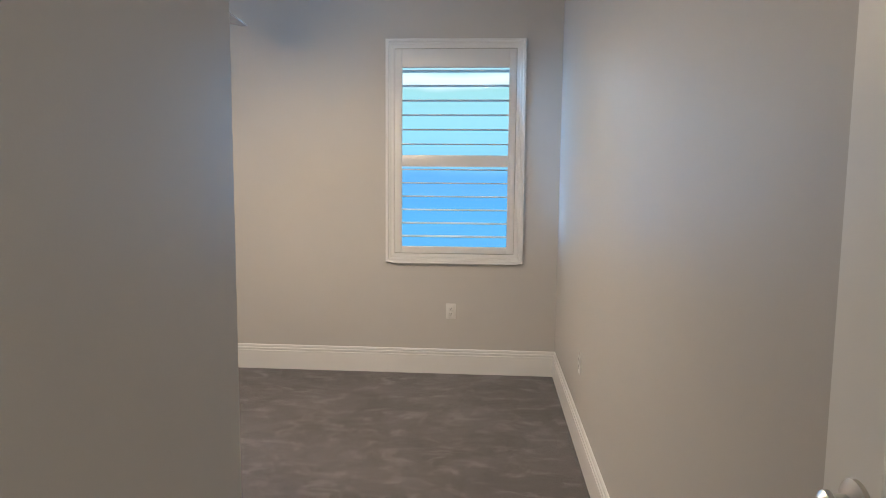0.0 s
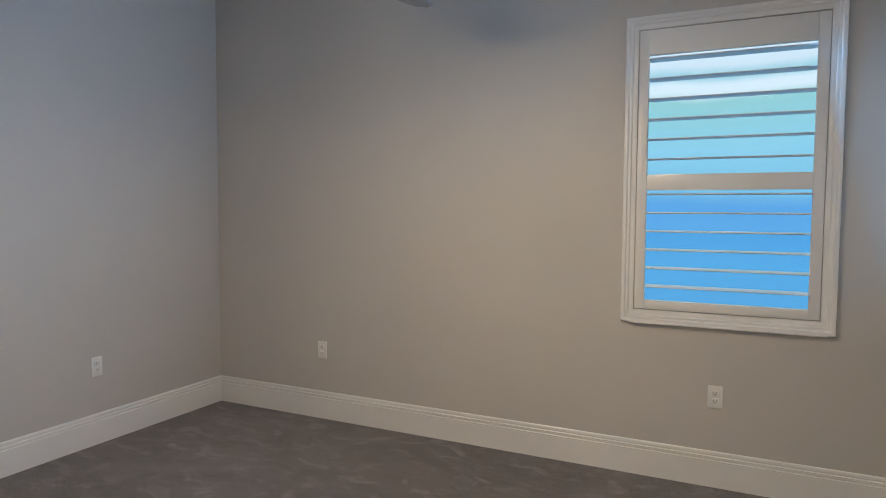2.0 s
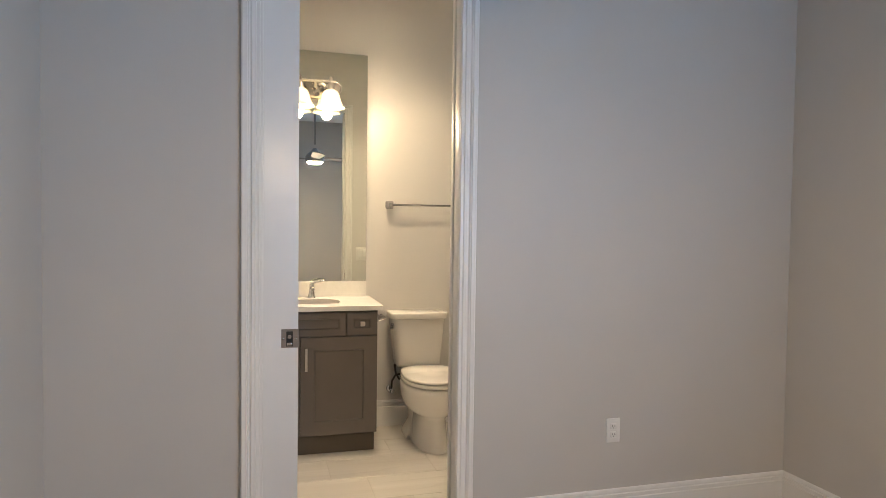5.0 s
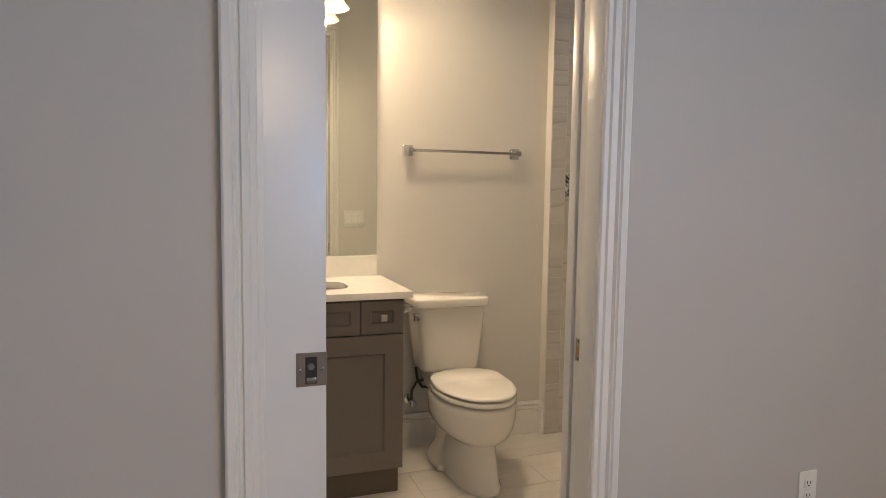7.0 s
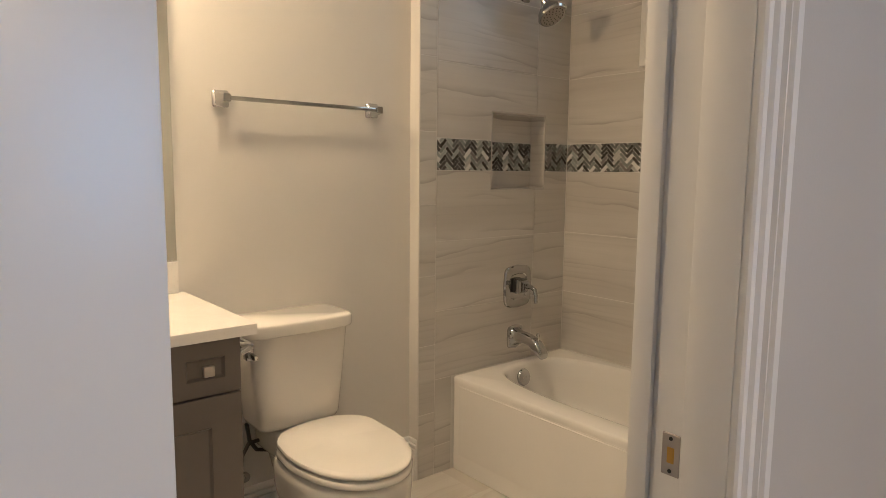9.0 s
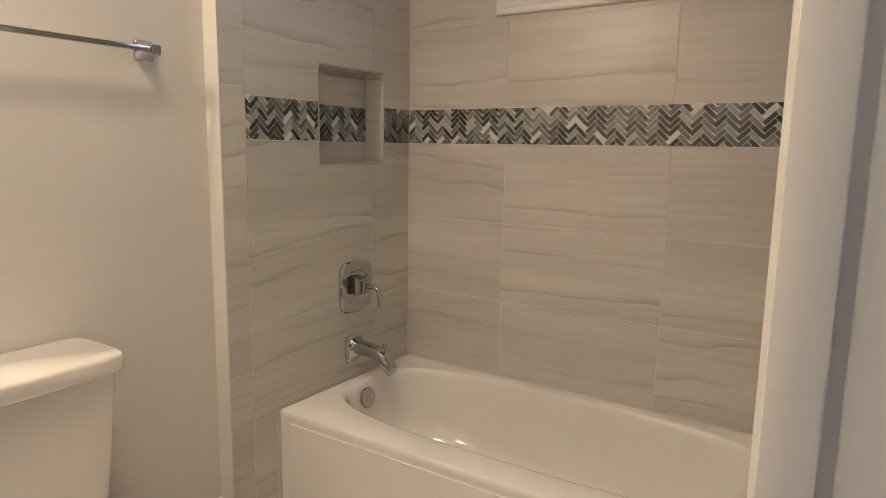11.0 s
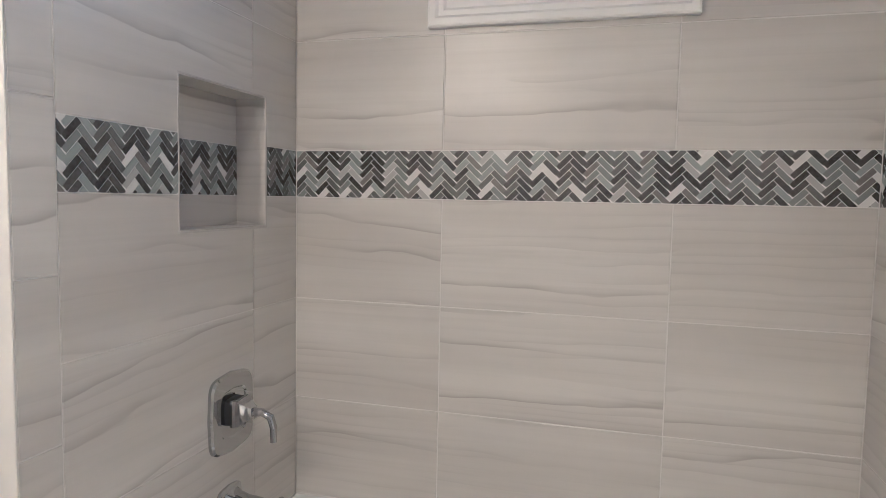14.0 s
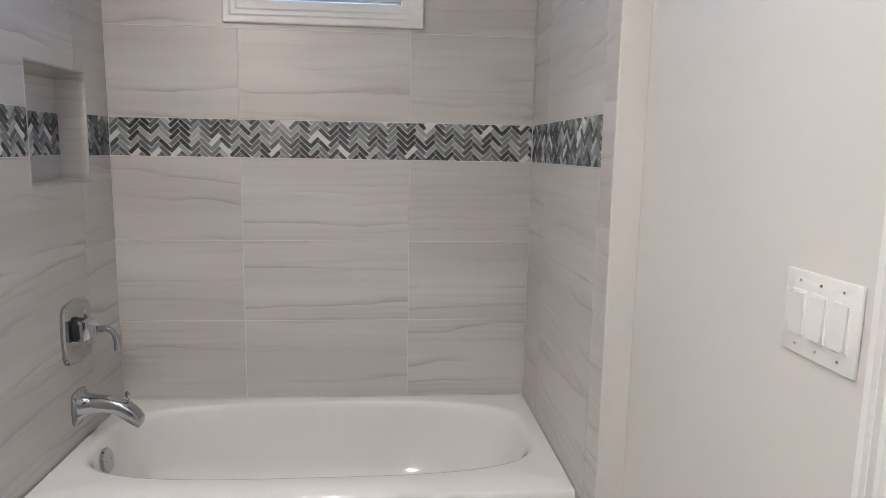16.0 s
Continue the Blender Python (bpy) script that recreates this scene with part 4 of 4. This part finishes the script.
loops = [rect_loop(hole, CX, CY, X0, X1, Y0 + 0.0015, Y1, 0.02), rect_loop(hole, CX, CY, X0, X1, Y0 + 0.0015, Y1, RIM - 0.032), rect_loop(hole, CX, CY, X0, X1, Y0, Y1, RIM - 0.026), rect_loop(hole, CX, CY, X0, X1, Y0, Y1, RIM - 0.010),
         rect_loop(hole, CX, CY, X0, X1, Y0 + 0.003, Y1, RIM - 0.003), rect_loop(hole, CX, CY, X0 + 0.002, X1 - 0.002, Y0 + 0.009, Y1 - 0.001, RIM)]
for grow, z, p in ((1.035, RIM, 3.4), (1.012, RIM - 0.002, 3.4), (1.0, RIM - 0.008, 3.4), (0.988, RIM - 0.022, 3.3), (0.972, RIM - 0.10, 3.1), (0.945, RIM - 0.20, 2.9), (0.87, RIM - 0.27, 2.7), (0.76, RIM - 0.305, 2.5), (0.45, RIM - 0.318, 2.3), (0.08, RIM - 0.322, 2.0)):
    lean = 0.10 * max(0, (RIM - z)) / 0.3
    loops.append(superloop(CX - lean * 0.5, CY, 0.705 * grow - lean * 0.5, 0.285 * grow, z, p, n))
part("shell", lofted(bmesh.new(), loops, (False, True)), ACRYLIC, tub, smooth=50)
bm = bmesh.new()
box(bm, X0 + 0.001, X1 - 0.001, Y0 + 0.0012, Y0 + 0.03, 0.0, RIM - 0.034, 0.001)
part("apron", bm, ACRYLIC, tub)
bm = bmesh.new()
outer = [(X0 + 0.035, 0.075), (X1 - 0.035, 0.075), (X1 - 0.035, 0.392), (X0 + 0.035, 0.392)]
inner = [(X0 + 0.055, 0.095), (X1 - 0.055, 0.095), (X1 - 0.055, 0.391), (X0 + 0.055, 0.391)]
lofted(bm, [[(x, Y0 + 0.001, z) for x, z in outer], [(x, Y0 - 0.0025, z) for x, z in inner]], (False, True))
part("apron_panel", bm, ACRYLIC, tub)
part("overflow_cover", lathe(bmesh.new(), [(0.040, 0), (0.041, 0.006), (0.037, 0.012), (0.004, 0.014)], pose(-5.124, 4.315, 0.37, 0, 80), 28), CHROME, tub, "round chrome overflow cover")
for dy in (-0.014, 0.014):
    part("screw", lathe(bmesh.new(), [(0.0045, 0), (0.004, 0.002), (0.001, 0.003)], pose(-5.111, 4.315 + dy, 0.372, 0, 80), 10), STEEL_PLATE, tub)


def square_plate(y, z, half_y, half_z, rows, bulge=0.14):
    """A pillow-cornered escutcheon on the tiled wall of constant x."""
    loops = []
    for d, g in rows:
        loop = []
        for k in range(40):
            a = 2 * math.pi * k / 40
            c, s = math.cos(a), math.sin(a)
            u, v = math.copysign(abs(c) ** 0.2, c), math.copysign(abs(s) ** 0.2, s)
            loop.append((TX0 + d, y + half_y * g * u * (1 - bulge * (v * v) * 0.6), z + half_z * g * v * (1 - bulge * (u * u))))
        loops.append(loop)
    return lofted(bmesh.new(), loops)


valve = thing("shower_valve", "chrome shower valve with a curved lever", "shower valve")
part("escutcheon", square_plate(4.336, 0.798, 0.092, 0.104, ((0, 1), (0.008, 1), (0.013, 0.95), (0.014, 0.62), (0.010, 0.58), (0.010, 0.1))), CHROME, valve)
part("dark_ring", square_plate(4.334, 0.803, 0.036, 0.036, ((0.009, 1), (0.03, 1), (0.031, 0.9))), SLOT, valve, "dark valve sleeve")
part("hub", lofted(bmesh.new(), [[(TX0 + d, 4.334 + a * h, 0.803 + b * h) for a, b in ((-1, -1), (1, -1), (1, 1), (-1, 1))] for d, h in ((0.026, 0.034), (0.04, 0.033), (0.062, 0.018), (0.072, 0.014))]), CHROME, valve)
part("lever", tube(bmesh.new(), [(TX0 + 0.066, 4.334, 0.803), (TX0 + 0.095, 4.334, 0.806), (TX0 + 0.118, 4.334, 0.796), (TX0 + 0.126, 4.334, 0.771), (TX0 + 0.126, 4.334, 0.734)], [0.012, 0.010, 0.010, 0.0095, 0.009]), CHROME, valve)
spout = thing("tub_spout", "chrome arched tub spout with a diverter knob", "tub spout")
part("escutcheon", square_plate(4.328, 0.552, 0.052, 0.058, ((0, 1), (0.006, 1), (0.012, 0.85))), CHROME, spout)
rows = ((0.008, 0.555, 0.042, 0.046), (0.022, 0.557, 0.034, 0.036), (0.05, 0.560, 0.027, 0.027), (0.085, 0.560, 0.026, 0.025), (0.12, 0.552, 0.026, 0.025), (0.15, 0.535, 0.027, 0.026), (0.178, 0.512, 0.027, 0.023), (0.194, 0.496, 0.025, 0.015))
part("body", lofted(bmesh.new(), [[(TX0 + d + (0.35 if d > 0.12 else 0) * hz * math.sin(t), 4.326 + hy * math.copysign(abs(math.cos(t)) ** 0.6, math.cos(t)), z + hz * math.copysign(abs(math.sin(t)) ** 0.6, math.sin(t))) for t in (2 * math.pi * k / 20 for k in range(20))] for d, z, hy, hz in rows]), CHROME, spout, smooth=60)
part("diverter_knob", tube(bmesh.new(), [(TX0 + 0.155, 4.326, 0.545), (TX0 + 0.157, 4.326, 0.578), (TX0 + 0.154, 4.326, 0.586), (TX0 + 0.152, 4.326, 0.598)], [0.004, 0.004, 0.008, 0.006]), CHROME, spout)
shower = thing("shower_fixture", "chrome shower head on a bent arm", "shower head")
part("flange", square_plate(4.345, 2.14, 0.03, 0.03, ((0, 1), (0.006, 1), (0.014, 0.6))), CHROME, shower)
part("arm", tube(bmesh.new(), [(TX0 + 0.005, 4.345, 2.14), (TX0 + 0.05, 4.345, 2.14), (TX0 + 0.085, 4.345, 2.125), (TX0 + 0.12, 4.345, 2.09)], 0.0095), CHROME, shower)
hm = Matrix.Translation((TX0 + 0.114, 4.350, 2.10)) @ pose(0, 0, 0, 0, 145, 0) @ Matrix.Diagonal((1.35, 1.35, 1.15, 1))
head = part("head", lathe(bmesh.new(), [(0.012, 0.0), (0.016, 0.012), (0.014, 0.02), (0.030, 0.035), (0.046, 0.06), (0.050, 0.075), (0.046, 0.082), (0.043, 0.080)], hm, 32), CHROME, shower)
part("spray_face", lathe(bmesh.new(), [(0.0425, 0.079), (0.0425, 0.0812), (0.003, 0.083)], hm, 32), STEEL_PLATE, shower, "grey spray face")
for ring, count in ((0.012, 6), (0.023, 11), (0.034, 16)):
    for k in range(count):
        a = 2 * math.pi * k / count
        part("nozzle", lathe(bmesh.new(), [(0.0022, 0.081), (0.0016, 0.0845)], hm @ Matrix.Translation((ring * math.cos(a), ring * math.sin(a), 0)), 6), SLOT, shower)

# ---- alcove walls and tiles, last ----
NI = (4.150, 4.513, 1.259, 1.614)
NI_X = TX0 - 0.09
bm = bmesh.new()
for b in ((3.742, NI[0], 0, CAP), (NI[1], TY + 0.1, 0, CAP), (NI[0], NI[1], 0, NI[2]), (NI[0], NI[1], NI[3], CAP)):
    box(bm, BW - 0.15, TX0 - 0.0018, *b)
alc_w = structure("wall_alcove_west", bm, GROUT, "tiled tub wall with a recessed niche", "wall")
alc_e = structure("wall_alcove_east", boxed(TX1 + 0.0018, BE - 0.004, 3.785, TY + 0.1, 0, CAP), GROUT, "tiled tub wall at the sloping end", "wall")
structure("wall_return_west", boxed(BW, TX0 + 0.0006, 3.738, 3.742, 0, CAP, 0.0012), BATH_WALL, "narrow white painted return beside the tiles", "wall")
structure("wall_return_east", boxed(TX1 - 0.0006, BE - 0.004, 3.779, 3.784, 0, CAP, 0.0012), BATH_WALL, "narrow white painted return beside the tiles", "wall")
BH = (-4.73, -4.152, 1.878, 2.535)
bm = bmesh.new()
for b in ((BW - 0.15, BH[0], 0, CAP), (BH[1], BE - 0.02, 0, CAP), (BH[0], BH[1], 0, BH[2]), (BH[0], BH[1], BH[3], CAP)):
    box(bm, b[0], b[1], TY + 0.0018, OUT, b[2], b[3])
alc_n = structure("wall_alcove_north", bm, GROUT, "tiled wall over the tub with a small window", "wall")
GAP = 0.0016
_tiles = {}


def tile_mesh(w, h, bites=()):
    """A tile with eased edges, front at y = 0 facing -y; bites: rectangles (x0, x1, z0, z1) cut from it."""
    key = (round(w, 3), round(h, 3), bites)
    if key not in _tiles:
        bm = bmesh.new()
        if not bites:
            c = 0.0012
            lofted(bm, [[(x, y, z) for x, z in ((a, b), (w - a, b), (w - a, h - b), (a, h - b))] for a, b, y in ((0, 0, 0.006), (0, 0, c * 0.7), (c, c, 0))])
        else:
            x0, x1, z0, z1 = bites
            for a, b, d, e in ((0, w, 0, z0), (0, w, z1, h), (0, x0, max(0, z0), min(h, z1)), (x1, w, max(0, z0), min(h, z1))):
                if b - a > 0.002 and e - d > 0.002:
                    box(bm, a, b, 0, 0.006, d, e)
        _tiles[key] = finish("tile", bm, TILE)
    return _tiles[key]


def lay(parent, m, u0, u1, z0, z1, hole=None):
    """One tile on the wall plane m, from u0 to u1 and z0 to z1, without the part inside hole."""
    u0, u1, z0, z1 = u0 + GAP, u1 - GAP, z0 + GAP, z1 - GAP
    bites = ()
    if hole:
        h0, h1, g0, g1 = hole
        if h0 < u1 and h1 > u0 and g0 < z1 and g1 > z0:
            bites = tuple(round(v, 4) for v in (max(0, h0 - u0), min(u1, h1) - u0, max(0, g0 - z0), min(z1, g1) - z0))
    me = tile_mesh(u1 - u0, z1 - z0, bites)
    if not me.polygons:
        return
    ob = new("tile", me)
    ob.parent = parent
    ob.matrix_local = m @ Matrix.Translation((u0, 0, z0))


ROWS_LOW = (0.434, 0.738, 1.042, 1.345)
ROWS_HIGH = (1.481, 1.797, 2.102, 2.407, 2.712, CAP)
M_N = pose(0, TY, 0)
M_W = Matrix(((0, -1, 0, TX0), (1, 0, 0, 0), (0, 0, 1, 0), (0, 0, 0, 1)))   # u along +y, front towards +x
M_E = Matrix(((0, 1, 0, TX1), (-1, 0, 0, 0), (0, 0, 1, 0), (0, 0, 0, 1)))   # u along -y, front towards -x
for rows in (ROWS_LOW, ROWS_HIGH):
    for z0, z1 in zip(rows, rows[1:]):
        for u0, u1 in ((TX0, -4.747), (-4.747, -4.135), (-4.135, TX1)):
            lay(alc_n, M_N, u0, u1, z0, z1, BH)
        for u0, u1 in ((3.832, 4.447), (4.447, TY)):
            lay(alc_w, M_W, u0, u1, z0, z1, NI)
        for u0, u1 in ((-TY, -4.465), (-4.465, -3.882)):
            lay(alc_e, M_E, u0, u1, z0, z1)
for z0, z1 in ((0.0, 0.13), (0.13, 0.434)):
    lay(alc_w, M_W, 3.832, 3.929, z0, z1)
    lay(alc_e, M_E, -3.929, -3.882, z0, z1)
for k in range(-1, 11):
    z0, z1 = max(0.0, -0.015 + 0.304 * k), min(CAP, -0.015 + 0.304 * (k + 1))
    if z1 - z0 > 0.02:
        lay(alc_w, M_W, 3.743, 3.832, z0, z1)
        lay(alc_e, M_E, -3.882, -3.786, z0, z1)
# niche lining
bm = bmesh.new()
box(bm, NI_X - 0.01, NI_X, NI[0], NI[1], NI[2], NI[3])
box(bm, NI_X, TX0 - 0.001, NI[0] - 0.0, NI[0] + 0.006, NI[2], NI[3])
box(bm, NI_X, TX0 - 0.001, NI[1] - 0.006, NI[1], NI[2], NI[3])
box(bm, NI_X, TX0 - 0.001, NI[0] + 0.006, NI[1] - 0.006, NI[2], NI[2] + 0.006)
box(bm, NI_X, TX0 - 0.001, NI[0] + 0.006, NI[1] - 0.006, NI[3] - 0.006, NI[3])
part("niche_lining", bm, TILE, alc_w)
bm = bmesh.new()
for b in ((NI[0] - 0.001, NI[0] + 0.004, NI[2], NI[3]), (NI[1] - 0.004, NI[1] + 0.001, NI[2], NI[3]), (NI[0] + 0.004, NI[1] - 0.004, NI[2] - 0.001, NI[2] + 0.004), (NI[0] + 0.004, NI[1] - 0.004, NI[3] - 0.004, NI[3] + 0.001)):
    box(bm, TX0 - 0.006, TX0 + 0.001, *b, 0.001)
part("niche_trim", bm, surface("niche_edge_trim", (0.47, 0.45, 0.43), 0.3, bump=0), alc_w)
# bathroom floor tiles
fl = bpy.data.objects["floor_bath"]
for i in range(7):
    for j in range(4):
        y0, x0 = BS - 0.25 + 0.61 * j + (0.2 * i) % 0.61 - 0.3, BW + 0.305 * i
        y1, x1 = min(y0 + 0.61, Y0), min(x0 + 0.305, BE + 0.05)
        y0 = max(y0, BS)
        if y1 - y0 > 0.02 and x1 - x0 > 0.02:
            me = tile_mesh(y1 - y0 - 0.003, x1 - x0 - 0.003).copy()
            me.materials[0] = FLOOR_TILE
            ob = new("tile", me)
            ob.parent = fl
            # local x along y, local z along x, front up
            ob.matrix_local = Matrix(((0, 0, 1, x0 + 0.0015), (1, 0, 0, y0 + 0.0015), (0, -1, 0, 0.0), (0, 0, 0, 1)))

# herringbone mosaic band
PW, PN = 0.0158, 3.15
Z0M, Z1M = 1.346, 1.480


def clipped(poly, u0, u1, z0, z1):
    for axis, lim, sign in ((0, u0, 1), (0, u1, -1), (1, z0, 1), (1, z1, -1)):
        out = []
        for k in range(len(poly)):
            a, b = poly[k], poly[(k + 1) % len(poly)]
            ia, ib = sign * (a[axis] - lim) >= 0, sign * (b[axis] - lim) >= 0
            if ia:
                out.append(a)
            if ia != ib:
                t = (lim - a[axis]) / (b[axis] - a[axis])
                out.append((a[0] + t * (b[0] - a[0]), a[1] + t * (b[1] - a[1])))
        poly = out
        if len(poly) < 3:
            return []
    return poly


def herringbone(u0, u1, z0, z1, phase=0.0):
    """Outlines of the mosaic's pieces in a band, cut at its edges."""
    g, r2 = 0.05, math.sqrt(0.5)
    out = []
    for m_ in range(-3, int((u1 - u0) / (2 * PN * PW * r2)) + 4):
        for k in range(int(-PN * m_) - 8, int(-PN * m_) + 14):
            for x, y, w, h in ((k + 2 * PN * m_, k, PN, 1), (k + PN + 2 * PN * m_, k + 1 - PN, 1, PN)):
                pts = [(x + g, y + g), (x + w - g, y + g), (x + w - g, y + h - g), (x + g, y + h - g)]
                pts = [(u0 + phase + ((a - b) * r2) * PW, z0 + ((a + b) * r2) * PW) for a, b in pts]
                poly = clipped(pts, u0, u1, z0, z1)
                if poly:
                    area = 0.5 * abs(sum(a[0] * b[1] - b[0] * a[1] for a, b in zip(poly, poly[1:] + poly[:1])))
                    if area > 1.2e-5:
                        out.append(poly)
    return out


def piece(bm, poly, m, cx=0.0, cz=0.0):
    top = [bm.verts.new(m @ Vector((u - cx, 0.0, z - cz))) for u, z in poly]
    low = [bm.verts.new(m @ Vector((u - cx, 0.005, z - cz))) for u, z in poly]
    bm.faces.new(top)
    for k in range(len(poly)):
        bm.faces.new((top[k], low[k], low[(k + 1) % len(poly)], top[(k + 1) % len(poly)]))


bed = bmesh.new()
box(bed, TX0, TX1, TY + 0.0008, TY + 0.004, Z0M - 0.001, Z1M + 0.001)
part("mosaic_bed", bed, MOSAIC_GROUT, alc_n)
_whole = {}
for poly in herringbone(TX0 + 0.002, TX1 - 0.002, Z0M, Z1M):
    cx, cz = sum(p[0] for p in poly) / len(poly), sum(p[1] for p in poly) / len(poly)
    key = tuple((round(u - cx, 4), round(z - cz, 4)) for u, z in poly)
    if key not in _whole:
        bm = bmesh.new()
        piece(bm, poly, Matrix(), cx, cz)
        _whole[key] = finish("mosaic_piece", bm, MOSAIC)
    ob = new("mosaic_piece", _whole[key])
    ob.parent = alc_n
    ob.matrix_local = M_N @ Matrix.Translation((cx, 0, cz))
for holder, m, spans in ((alc_w, M_W, ((3.834, NI[0] - 0.001), (NI[1] + 0.001, TY - 0.002))), (alc_e, M_E, ((-TY + 0.002, -3.884),)),
                         (alc_w, Matrix.Translation((-0.0875, 0, 0)) @ M_W, ((NI[0] + 0.008, NI[1] - 0.008),))):
    bm, bed = bmesh.new(), bmesh.new()
    for a, b in spans:
        for poly in herringbone(a, b, Z0M, Z1M, 0.02):
            piece(bm, poly, m)
        p = [m @ Vector((u, 0.0008, z)) for u, z in ((a, Z0M - 0.001), (b, Z0M - 0.001), (b, Z1M + 0.001), (a, Z1M + 0.001))]
        q = [m @ Vector((u, 0.004, z)) for u, z in ((a, Z0M - 0.001), (b, Z0M - 0.001), (b, Z1M + 0.001), (a, Z1M + 0.001))]
        lofted(bed, [q, p])
    rest = part("mosaic_pieces", bm, MOSAIC_REST, holder, smooth=None)
    tagged(rest, "grey and white herringbone mosaic pieces", kind="stuff")
    part("mosaic_bed", bed, MOSAIC_GROUT, holder)
